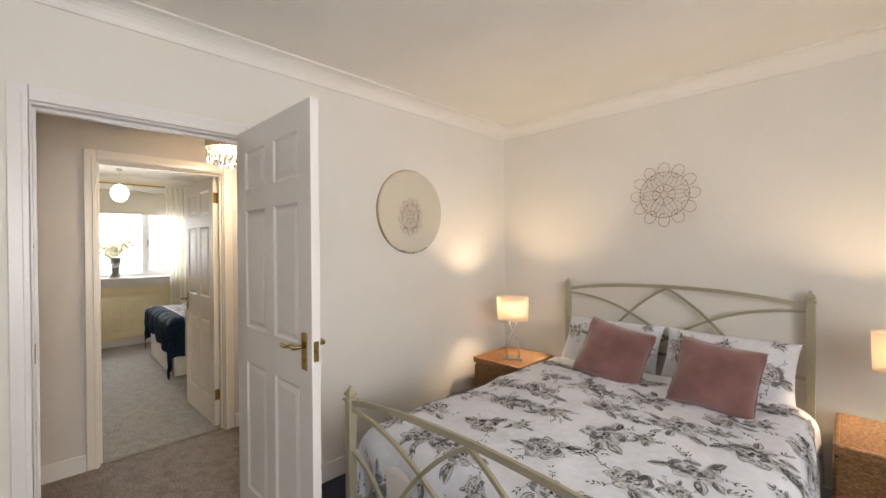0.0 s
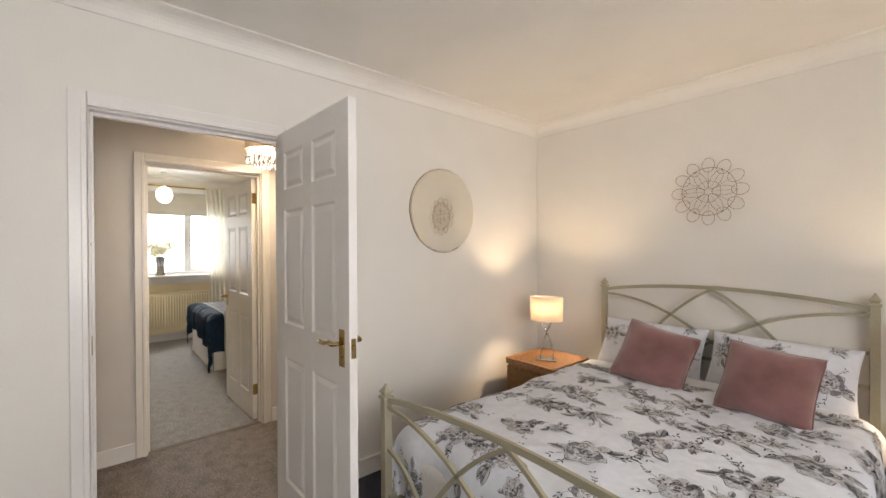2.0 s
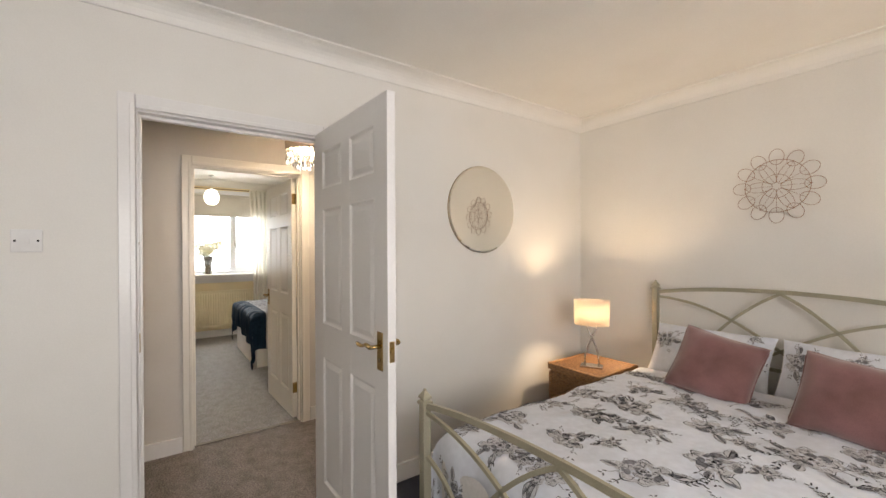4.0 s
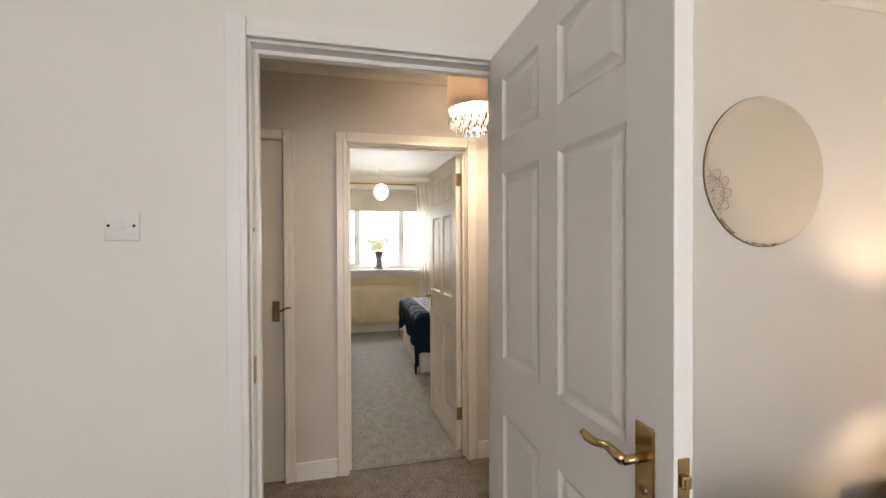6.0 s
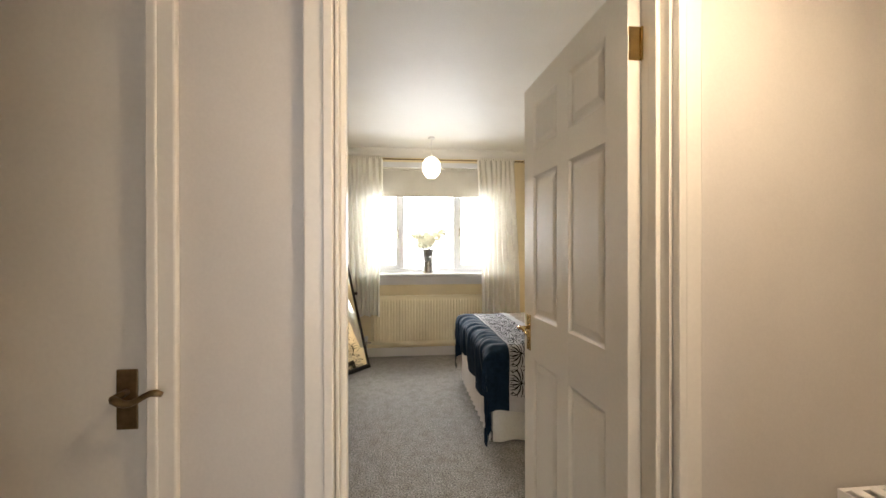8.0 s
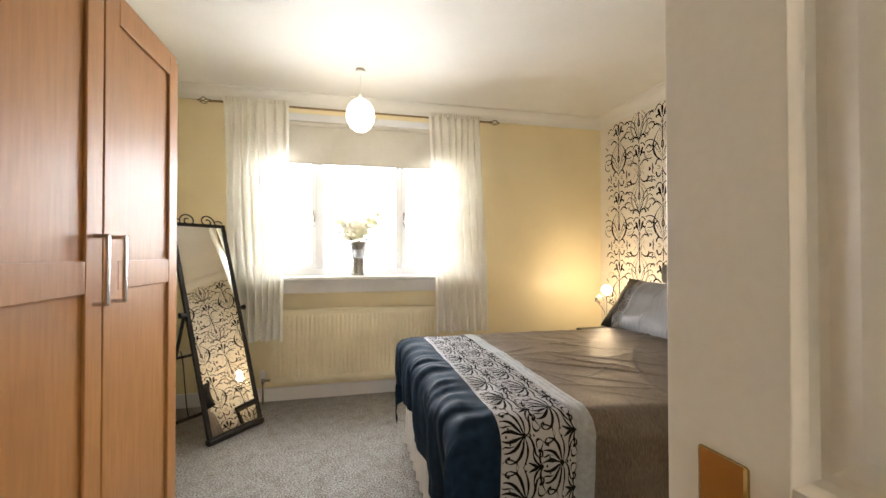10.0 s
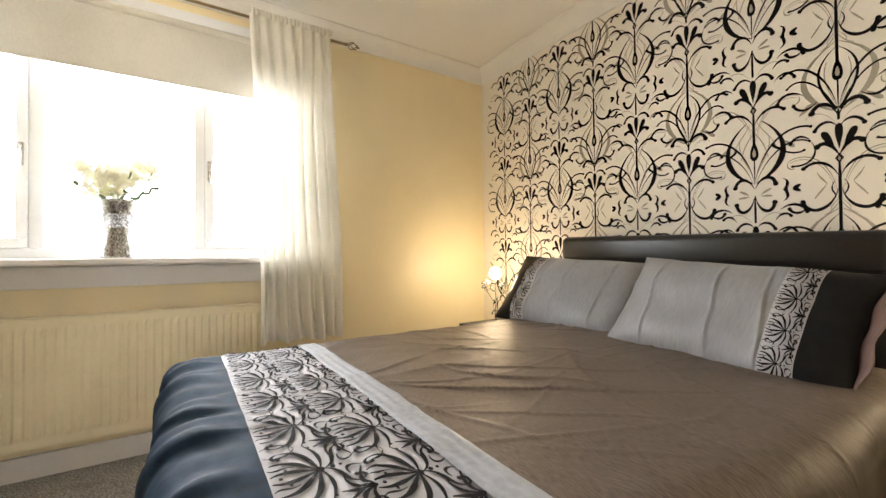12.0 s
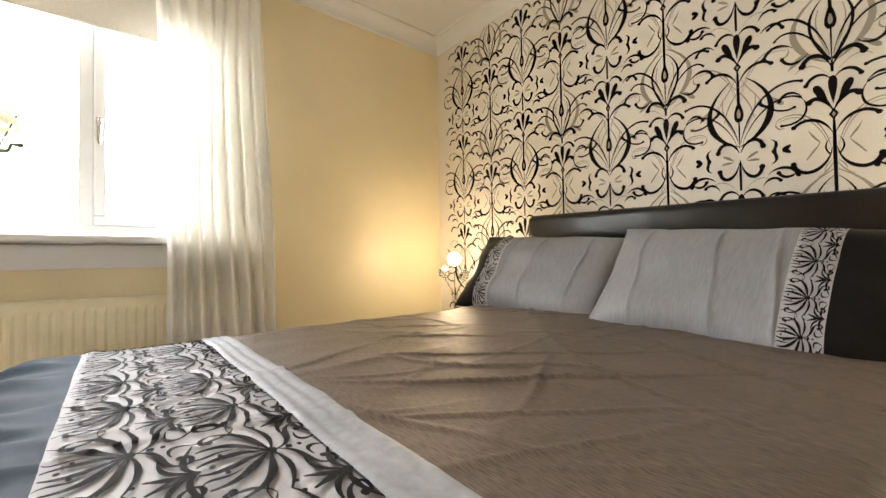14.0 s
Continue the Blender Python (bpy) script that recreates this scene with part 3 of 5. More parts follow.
def cloth_top(cx, half, y_foot, top, r, wrinkle, seed, sag=0.02, corner=0.25, crease=0.0, flare=0.0):
    """A function (s, v) -> place on a duvet: s across the bed, v along it; past the edges it hangs."""
    def f(s, v):
        x, dx = drop(s, half, r)
        y, dy = v, 0.0
        if v < y_foot + r:
            q, dy = drop(v - (y_foot + r) - 1.0, 1.0 + r, r)
            y = y_foot + r + 1.0 + q
        d = max(dx, dy) + corner * min(dx, dy)
        p = Vector((s * 2.2 + seed, v * 2.2, seed))
        n1 = noise.noise(p) * 0.6 + noise.noise(p * 2.7) * 0.35 + 0.2 * noise.noise(p * 6)
        ridge = (1 - abs(noise.noise(Vector((s * 3.1 + v * 1.3, v * 2.3 - s, seed + 7))))) ** 6
        lift = wrinkle * (n1 + 0.55 * ridge) - sag * (1 - (s / half) ** 2 if abs(s) < half else 0) * -1
        for k in range(5):
            q = Vector((s * 1.6 + 3 * k, v * 1.6 - 2 * k, seed + 11 * k))
            line = math.sin((s * math.cos(k * 1.3 + 0.4) + v * math.sin(k * 1.3 + 0.4)) * (9 + 2 * k) + 2.5 * noise.noise(q))
            lift += crease * max(0.0, 1 - abs(line) / 0.13) * max(0.0, noise.noise(q * 1.4 + Vector((5, 0, 0))) + 0.1)
        hang = min(1.0, d / 0.25)
        fold = 0.022 * hang * math.sin(s * 0 + (v * 17 if dx > dy else s * 19) + 2 * noise.noise(p * 0.8))
        ox = fold * (1 if s > 0 else -1) if dx > dy else 0
        oy = -fold if dy >= dx else 0
        k = max(0.0, min(1.0, (v - 1.35) / 0.5))
        ox += flare * k * k * (3 - 2 * k) * max(0.0, min(1.0, s / half)) ** 2
        return Vector((cx + x + ox, y + oy, top - d + lift * (1 - 0.7 * hang)))
    return f


def on(f, gap=0.0025):
    """A function that lays points just above the cloth f."""
    def g(s, v):
        e = 0.004
        p = f(s, v)
        n = (f(s + e, v) - p).cross(f(s, v + e) - p).normalized()
        return p + n * gap
    return g


def square_post(bm, x, y, top):
    box((x - 0.019, y - 0.019, 0.0), (x + 0.019, y + 0.019, top - 0.065), 0.003, bm)
    lathe([(0.034, 0), (0.036, 0.006), (0.034, 0.012), (0.022, 0.017), (0.022, 0.022), (0.031, 0.026), (0.029, 0.034), (0.014, 0.050), (0.006, 0.058), (0.008, 0.063), (0.0, 0.068)], 4, bm, (x, y, top - 0.066), turn=math.pi / 4)


BX0, BX1, BYH, BYF = -1.576, -0.153, 2.947, 0.961
BC = (BX0 + BX1) / 2
bed = thing("metal_bed", "champagne painted metal bed with crossing arched bars", "bed", pose(BC, BYF, 0))
inv = bed.matrix_world.inverted()


def bedpart(name, bm, label="", smooth=False, mat=None):
    return part(name, bm, mat or M_BEDFRAME, bed, label, smooth, inv.copy())


for y, top in ((BYH, 1.173), (BYF, 0.803)):
    for x in (BX0, BX1):
        bm = bmesh.new()
        square_post(bm, x, y, top)
        bedpart("post", bm)


def arch_bars(y, base, low, peak, width):
    """Bars of a bed end: a bowed top rail, four curves that cross, short lower curves."""
    L = (BX1 - BX0 - 0.036) / 2

    def bar(curve, n=16, w=(0.012, 0.016)):
        pts = [(BC + u * L, y, z) for u, z in bez(curve, n)]
        bedpart("bar", tube(pts, 0.01, bm=None, flat=(0.014, w[1])))
    h = peak - low
    bar((-1, base, -0.45, base + 0.078, 0.45, base + 0.078, 1, base), 24, (0.014, 0.024))
    bar((-1, base - 0.03, -0.45, base - 0.04, -0.2, base - 0.20, 0.18, low))
    bar((1, base - 0.03, 0.45, base - 0.04, 0.2, base - 0.20, -0.18, low))
    bar((0, peak, -0.20, peak - 0.07, -0.45, peak - 0.24, -0.62, low))
    bar((0, peak, 0.20, peak - 0.07, 0.45, peak - 0.24, 0.62, low))
    bar((-1, base - 0.22, -0.85, base - 0.24, -0.72, base - 0.30, -0.6, low - 0.03))
    bar((1, base - 0.22, 0.85, base - 0.24, 0.72, base - 0.30, 0.6, low - 0.03))
    bar((-1, low - 0.03, -0.3, low - 0.03, 0.3, low - 0.03, 1, low - 0.03), 4, (0.014, 0.02))


arch_bars(BYH, 1.088, 0.72, 1.135, 1.0)
arch_bars(BYF, 0.732, 0.33, 0.775, 1.0)
for x in (BX0, BX1):
    bedpart("side_rail", box((x - 0.012, BYF + 0.02, 0.24), (x + 0.012, BYH - 0.02, 0.30), 0.004))
mat1 = thing("mattress", "white mattress on the metal bed", "mattress", pose(BC, 1.95, 0.30))
part("body", box((-0.67, -0.955, 0.0), (0.67, 0.95, 0.24), 0.05, seg=4), M_VALANCE, mat1, smooth=True)

DC, DH = BC + 0.02, 0.735
duv_f = cloth_top(DC, DH, 1.0, 0.612, 0.09, 0.018, 3.1, crease=0.006)
duvet = thing("floral_duvet", "white duvet printed with grey roses on the metal bed", "duvet", pose(DC, 1.75, 0.6))
di = duvet.matrix_world.inverted()
cover = part("cover", sheet(duv_f, span(-1.02, 1.02, 90), span(0.72, 2.62, 84)), M_DUVET1, duvet, smooth=True, m=di.copy())


def rose(bmd, bmm, bml, x, y, size, rnd, put):
    """A brush-drawn rose: pale petals edged with fine dark lines, shaded leaves, sprigs of tiny leaves."""
    def leaf(lx, ly, an, ln):
        ca, sa = math.cos(an), math.sin(an)
        blob(bml, lx + ca * ln / 2, ly + sa * ln / 2, ln * 0.5, ln * 0.22, an, lambda p, q: put(p, q, 0.0022), 10, 0.35)
        half = rnd.choice((-1, 1))
        blob(bmm, lx + ca * ln / 2 - sa * half * ln * 0.07, ly + sa * ln / 2 + ca * half * ln * 0.07, ln * 0.42, ln * 0.11, an, lambda p, q: put(p, q, 0.0026), 8, 0.3)
        for sg, w in ((1, 0.020), (-1, 0.034), (0, 0.024)):
            pts = [(lx + ca * t * ln - sa * sg * ln * 0.22 * math.sin(t * math.pi), ly + sa * t * ln + ca * sg * ln * 0.22 * math.sin(t * math.pi)) for t in span(0, 1, 6)]
            stroke(bmd, pts, ln * w * 1.4, lambda p, q: put(p, q, 0.0040), (0.5, 0.3))

    def sprig(a, r0, steps):
        px, py, an, bend = x + math.cos(a) * r0, y + math.sin(a) * r0 * 0.85, a, rnd.uniform(-0.3, 0.3)
        pts = []
        for q in range(steps):
            pts.append((px, py))
            px, py, an = px + math.cos(an) * size * 0.20, py + math.sin(an) * size * 0.20, an + bend
            for sg in (-1, 1):
                if q and rnd.random() < 0.8:
                    b = an + sg * 0.75
                    blob(bmd, px + math.cos(b) * size * 0.13, py + math.sin(b) * size * 0.13, size * 0.095, size * 0.030, b, lambda p, q2: put(p, q2, 0.0034), 6, 0.5)
        stroke(bmd, pts, size * 0.028, lambda p, q: put(p, q, 0.0030), (0.6, 0.3))
    for k in range(rnd.randint(3, 5)):
        a = rnd.uniform(0, math.tau)
        leaf(x + math.cos(a) * size * 0.8, y + math.sin(a) * size * 0.7, a + rnd.uniform(-0.5, 0.5), size * rnd.uniform(0.55, 0.95))
    for k in range(rnd.randint(3, 4)):
        sprig(rnd.uniform(0, math.tau), size * 0.85, rnd.randint(3, 5))
    for ring, (rad, cnt) in enumerate(((0.95, 7), (0.70, 6), (0.47, 5), (0.26, 4), (0.10, 3))):
        for k in range(cnt):
            a = k * math.tau / cnt + rnd.uniform(-0.25, 0.25) + ring
            r = rad * size * rnd.uniform(0.88, 1.10)
            ca, sa = math.cos(a), math.sin(a)
            blob(bml if rnd.random() < 0.75 else bmm, x + ca * r * 0.78, y + sa * r * 0.66, size * 0.13 * (1.3 - 0.2 * ring), size * 0.27 * (1.2 - 0.2 * ring), a, lambda p, q: put(p, q, 0.0024 + 0.0002 * ring), 9)
            w = 4.6 / cnt
            for f2, wd in ((1.0, rnd.uniform(0.018, 0.050)), (0.88, 0.012)):
                pts = [(x + math.cos(a + t * w) * r * f2 * (1 + 0.09 * math.cos(t * 7)), y + 0.85 * math.sin(a + t * w) * r * f2 * (1 + 0.09 * math.cos(t * 7))) for t in span(-0.5, 0.5, 7)]
                stroke(bmd, pts, size * wd, lambda p, q: put(p, q, 0.0040), (0.3, 0.2))
            for q in range(2):
                b = a + rnd.uniform(-0.3, 0.3)
                stroke(bmm if q else bmd, [(x + math.cos(b) * r * t, y + math.sin(b) * r * 0.85 * t) for t in (0.62, 0.75, 0.88)], size * 0.030, lambda p, q2: put(p, q2, 0.0038), (0.9, 0.1))
    blob(bmd, x, y, size * 0.10, size * 0.06, rnd.uniform(0, 3), lambda p, q: put(p, q, 0.0042), 7)


def print_on(owner, f, spots, seed):
    rnd = random.Random(seed)
    bms = [bmesh.new() for _ in range(3)]

    def put(p, q, gap):
        return on(f, gap)(p, q)
    for x, y, s in spots:
        rose(*bms, x, y, s, rnd, put)
    for bm, mt, nm in zip(bms, (M_PRINTG, M_PRINTM, M_PRINTL), ("dark_print", "grey_print", "pale_print")):
        tagged(part(nm, bm, mt, owner, m=owner.matrix_world.inverted()), kind="stuff")


rnd = random.Random(12)
spots = []
for i in range(7):
    for j in range(7):
        x = -0.90 + i * 0.30 + (0.15 if j % 2 else 0) + rnd.uniform(-0.035, 0.035)
        y = 0.86 + j * 0.265 + rnd.uniform(-0.04, 0.04)
        if x < 0.95:
            spots.append((x, y, rnd.uniform(0.072, 0.102)))
            if rnd.random() < 0.75:
                spots.append((x + 0.13, y + rnd.uniform(-0.1, 0.1), 0.046))
print_on(duvet, duv_f, spots, 5)


def pillow_shape(w, h, d, power=2.4):
    """A stuffed cushion in its own axes: x across, z up, y thick, with pinched corners."""
    def f(u, v, side):
        e = (1 - abs(u) ** 3.2) * (1 - abs(v) ** 3.2)
        pin = 1 - 0.06 * (1 - v * v) * abs(u) ** 2 - 0.0
        pin2 = 1 - 0.07 * (1 - u * u) * abs(v) ** 2
        n = noise.noise(Vector((u * 2 + w * 9, v * 2, side * 3 + h * 7))) * 0.09 * d
        return Vector((u * w / 2 * pin, side * (d / 2 * max(e, 0) ** 0.55 + n * (1 if e > 0.05 else 0)), v * h / 2 * pin2))
    return f


def stuffed(bm, f, n=20):
    us = [math.sin(t * math.pi / 2) for t in span(-1, 1, n)]
    for side in (1, -1):
        g = sheet(lambda u, v: f(u * side, v, side), us, us)
        join(bm, g)
    bmesh.ops.remove_doubles(bm, verts=list(bm.verts), dist=0.0005)
    return bm


def cushion(name, w, h, d, m, mat, label, category, piping=None):
    e = thing(name, label, category, m)
    f = pillow_shape(w, h, d)
    part("cover", stuffed(bmesh.new(), f), mat, e, smooth=True)
    if piping:
        edge = [f(u, -1, 1) for u in span(-1, 1, 12)] + [f(1, v, 1) for v in span(-1, 1, 12)][1:] + [f(u, 1, 1) for u in span(1, -1, 12)][1:] + [f(-1, v, 1) for v in span(1, -1, 12)][1:-1]
        part("piping", tube(edge, 0.0055, 6, closed=True), piping, e, smooth=True)
    return e, f


for x, dx in ((-1.19, 0), (-0.515, 1)):
    e, f = cushion("floral_pillow", 0.66, 0.38, 0.17, pose(x, 2.80, 0.722, -32, 0, 2 - 4 * dx), M_DUVET1, "white pillow printed with grey roses against the headboard", "pillow")
    rn = random.Random(21 + dx)
    bms = [bmesh.new() for _ in range(3)]

    def put(p, q, gap, f=f):
        v = f(max(-0.98, min(0.98, p / 0.33)), max(-0.98, min(0.98, q / 0.19)), -1)
        return v + Vector((0, -gap, 0))
    for x2, z2, s2 in ((-0.24, 0.05, 0.07), (0.22, -0.03, 0.075), (0.0, 0.09, 0.05), (-0.05, -0.12, 0.05), (0.24, 0.15, 0.03)):
        rose(*bms, x2, z2, s2, rn, put)
    for bm, mt, nm in zip(bms, (M_PRINTG, M_PRINTM, M_PRINTL), ("dark_print", "grey_print", "pale_print")):
        tagged(part(nm, bm, mt, e), kind="stuff")
cushion("velvet_cushion", 0.385, 0.37, 0.17, pose(-1.02, 2.46, 0.765, -33, 12, 6), M_PINK, "dusty pink velvet cushion leaning on a floral pillow", "cushion", M_PINK)
cushion("velvet_cushion", 0.365, 0.35, 0.17, pose(-0.475, 2.36, 0.765, -30, 5, -2), M_PINK, "dusty pink velvet cushion with piped edge, upright", "cushion", M_PINK)


def basket_stand(m, label):
    """A woven wicker bedside chest: flat posts, woven strands on each side, an overhanging lid."""
    e = thing("wicker_bedside_chest", label, "bedside table", m, group="wicker bedside chests")
    w, d, h = 0.43, 0.45, 0.50
    part("body", box((-w / 2 + 0.008, -d / 2 + 0.008, 0.0), (w / 2 - 0.008, d / 2 - 0.008, h)), M_WICKER, e)
    rows = 44
    for nm, ax in (("front_weave", 0), ("back_weave", 1), ("side_weave", 2), ("side_weave", 3)):
        bm = bmesh.new()
        for r in range(rows):
            z = 0.012 + r * (h - 0.02) / rows
            pts = []
            for k in range(25):
                t = -w / 2 + k * w / 24
                o = d / 2 - 0.004 + 0.0035 * math.cos(math.pi * (k + r))
                pts.append({0: (t, -o, z), 1: (t, o, z), 2: (o, t, z), 3: (-o, t, z)}[ax])
            tube(pts, 0.0045, 4, bm)
        tagged(part(nm, bm, M_WICKER, e), kind="stuff")
    lid = part("lid", box((-w / 2 - 0.008, -d / 2 - 0.008, h + 0.002), (w / 2 + 0.008, d / 2 + 0.008, h + 0.038), 0.008), M_WICKER, e)
    bm = bmesh.new()
    for r in range(40):
        y = -d / 2 + 0.012 + r * (d - 0.024) / 39
        tube([(-w / 2 + 0.004 + k * (w - 0.008) / 20, y, h + 0.040 + 0.0025 * math.cos(math.pi * (k + r))) for k in range(21)], 0.005, 4, bm)
    tagged(part("lid_weave", bm, M_WICKER, lid), kind="stuff")
    bm = bmesh.new()
    for s in (-1, 1):
        tube([(s * w / 2, -d / 2 - 0.004, h + 0.041), (s * w / 2, d / 2 + 0.004, h + 0.041)], 0.011, 8, bm)
        tube([(-w / 2, s * (d / 2), h + 0.041), (w / 2, s * (d / 2), h + 0.041)], 0.011, 8, bm)
    part("rim", bm, M_WICKER, e, "thick cane edging")
    return e


basket_stand(pose(-1.885, 2.635, 0), "honey wicker bedside chest beside the metal bed")
basket_stand(pose(0.17, 2.68, 0), "honey wicker bedside chest beside the metal bed")


def table_lamp(m):
    e = thing("table_lamp", "lit table lamp with oval linen shade and crossed chrome legs", "table lamp", m, group="bedside lamps")
    part("base", box((-0.075, -0.04, 0.0), (0.075, 0.04, 0.016), 0.004), M_CHROME, e)
    for s in (-1, 1):
        pts = [(s * x, s * 0.006, z) for x, z in bez((0.045, 0.016, 0.055, 0.14, -0.005, 0.20, -0.035, 0.30), 14)]
        part("leg", tube(pts, 0.0065, 8), M_CHROME, e, smooth=True)
    part("bulb_holder", tube([(0, 0, 0.29), (0, 0, 0.345)], 0.015, 12), M_PLASTIC, e)
    sh = part("shade", lathe([(0.118, 0.305), (0.123, 0.485)], 40, sx=1.0, sy=0.62, caps=False), M_SHADE, e, "oval cream linen shade", smooth=True)
    solid(sh, 0.002)
    return e


table_lamp(pose(-1.845, 2.57, 0.546, 0, 0, 28))
table_lamp(pose(0.185, 2.66, 0.546, 0, 0, -10))

# round mirror and wire flower
rm = thing("round_mirror", "frameless disc of mirror glass on the cream wall", "mirror", pose(WA + 0.004, 1.885, 1.678, 0, 90, 0))
part("glass", lathe([(0.302, 0.0), (0.302, 0.004), (0.292, 0.006)], 72), M_MIRROR2, rm)
part("backing", lathe([(0.304, -0.004), (0.304, 0.001)], 72), M_ANTIQUE, rm)
art = thing("wire_flower", "copper wire flower hanging on the cream wall", "wall art", pose(-0.895, WB - 0.014, 1.768))


def ring_pts(cx, cz, rx, rz, turn, n=20):
    c, s = math.cos(turn), math.sin(turn)
    return [(cx + c * rx * math.cos(a) - s * rz * math.sin(a), 0, cz + s * rx * math.cos(a) + c * rz * math.sin(a)) for a in span(0, math.tau * (n - 1) / n, n - 1)]


part("ring", tube(ring_pts(0, 0, 0.155, 0.155, 0, 48), 0.0020, 6, closed=True), M_COPPER, art)
part("ring", tube(ring_pts(0, 0, 0.07, 0.07, 0, 32), 0.0014, 6, closed=True), M_COPPER, art)
for k in range(12):
    a = k * math.tau / 12
    part("petal", tube(ring_pts(math.cos(a) * 0.172, math.sin(a) * 0.172, 0.046, 0.036, a), 0.0017, 6, closed=True), M_COPPER, art)
    if k % 2 == 0:
        part("inner_petal", tube(ring_pts(math.cos(a) * 0.085, math.sin(a) * 0.085, 0.066, 0.030, a), 0.0014, 6, closed=True), M_COPPER, art)
        part("bead", lathe([(0.0, -0.006), (0.006, 0), (0.0, 0.006)], 8, at=(math.cos(a) * 0.155, 0, math.sin(a) * 0.155), caps=False), M_COPPER, art)
    part("spoke", tube([(math.cos(a) * 0.02, 0, math.sin(a) * 0.02), (math.cos(a) * 0.155, 0, math.sin(a) * 0.155)], 0.0010, 5), M_COPPER, art)


def light_switch(name, label, m, w, h, rockers):
    """A switch plate in its own axes, x across and z up, standing off the wall along -y."""
    e = thing(name, label, "light switch", m)
    part("plate", box((-w / 2, -0.009, -h / 2), (w / 2, 0, h / 2), 0.003), M_PLASTIC, e)
    for x in rockers:
        part("rocker", box((x - 0.008, -0.0125, -0.012), (x + 0.008, -0.008, 0.012), 0.002), M_PLASTIC, e)
    for s in (-1, 1):
        part("screw", lathe([(0.0, 0), (0.0042, 0), (0.0042, 0.001), (0, 0.001)], 10, caps=False), M_IRON, e, m=pose(s * w * 0.36, -0.0095, 0, 90, 0, 0))


light_switch("light_switch", "white plastic single light switch with two screws", pose(WA, -0.378, 1.446, 0, 0, 90), 0.086, 0.086, (0.0,))
light_switch("light_switch", "white plastic double light switch on the taupe wall", pose(WH, -0.907, 1.423, 0, 0, 90), 0.088, 0.088, (-0.012, 0.012))

chest = thing("chest_of_drawers", "cream chest of drawers with glass laid on its top", "chest of drawers", pose(-2.02, -0.92, 0))
part("body", box((-0.20, -0.40, 0.0), (0.22, 0.375, 0.645), 0.006), M_CREAMFURN, chest)
part("top", box((-0.215, -0.42, 0.645), (0.245, 0.395, 0.69), 0.015, seg=4), M_CREAMFURN, chest, "thick rounded cream top")
part("glass_top", box((-0.195, -0.385, 0.690), (0.215, 0.345, 0.695), 0.001), material("dark_glass", (0.25, 0.28, 0.24), 0.05), chest)
for k in range(3):
    dr = part("drawer", box((0.22, -0.38, 0.03 + k * 0.205), (0.235, 0.355, 0.22 + k * 0.205), 0.004), M_CREAMFURN, chest)
    part("knob", lathe([(0.0, 0), (0.008, 0), (0.008, 0.012), (0.016, 0.018), (0.0, 0.026)], 12, caps=False), M_ANTIQUE, dr, m=pose(0.235, -0.01, 0.125 + k * 0.205, 0, 90, 0))

# ---- the hall ----
hl = thing("hall_pendant", "lit grey drum shade with hanging crystal drops", "ceiling lamp", pose(-3.0, 0.90, 0))
part("ceiling_rose", lathe([(0.05, CEIL - 0.03), (0.045, CEIL - 0.006), (0.05, CEIL)], 24), M_PLASTIC, hl)
part("cord", tube([(0, 0, 2.33), (0, 0, CEIL - 0.03)], 0.004, 6), M_PLASTIC, hl)
sh = part("shade", lathe([(0.152, 2.10), (0.152, 2.345)], 48, caps=False), M_DRUM, hl, "grey fabric drum shade", smooth=True)
solid(sh, 0.002)
part("bulb", lathe([(0.012, 2.20), (0.014, 2.18), (0.030, 2.14), (0.030, 2.115), (0.016, 2.09), (0.0, 2.085)], 16), M_BULB, hl, "glowing bulb", smooth=True).visible_shadow = False
for ring, (rad, cnt, z) in enumerate(((0.138, 24, 2.06), (0.105, 18, 2.04), (0.07, 12, 2.03))):
    part("ring", tube([(rad * math.cos(a), rad * math.sin(a), 2.105) for a in span(0, math.tau * 35 / 36, 35)], 0.003, 5, closed=True), M_CHROME, hl)
    for k in range(cnt):
        a = k * math.tau / cnt
        bm = bmesh.new()
        lathe([(0.0, 0.047), (0.008, 0.040), (0.0, 0.030)], 6, bm, (0, 0, z), caps=False)
        lathe([(0.0, 0.030), (0.009, 0.024), (0.0, 0.016)], 6, bm, (0, 0, z), caps=False)
        lathe([(0.0, 0.016), (0.004, 0.010), (0.013, -0.018), (0.010, -0.034), (0.0, -0.056)], 6, bm, (0, 0, z), caps=False)
        part("crystal_drop", bm, M_CRYSTAL, hl, m=pose(rad * math.cos(a), rad * math.sin(a), 0)).visible_shadow = False

vent = thing("air_vent", "painted square-holed plaster air vent on the taupe wall", "air vent", pose(WH, -0.392, 2.235))
bm = bmesh.new()
box((0.0, -0.13, -0.083), (0.012, 0.13, 0.083), 0.005, bm)
part("plate", bm, M_WALLH, vent)
part("field", box((0.011, -0.105, -0.052), (0.014, 0.105, 0.052), 0.001), M_WALLH, vent)
# flat squares on the plate; their dark colour paints the hollows' shade
for i in range(9):
    for j in range(4):
        part("hole", box((0.0135, -0.098 + i * 0.0225, -0.042 + j * 0.0225), (0.0146, -0.084 + i * 0.0225, -0.028 + j * 0.0225)), M_HOLE, vent)


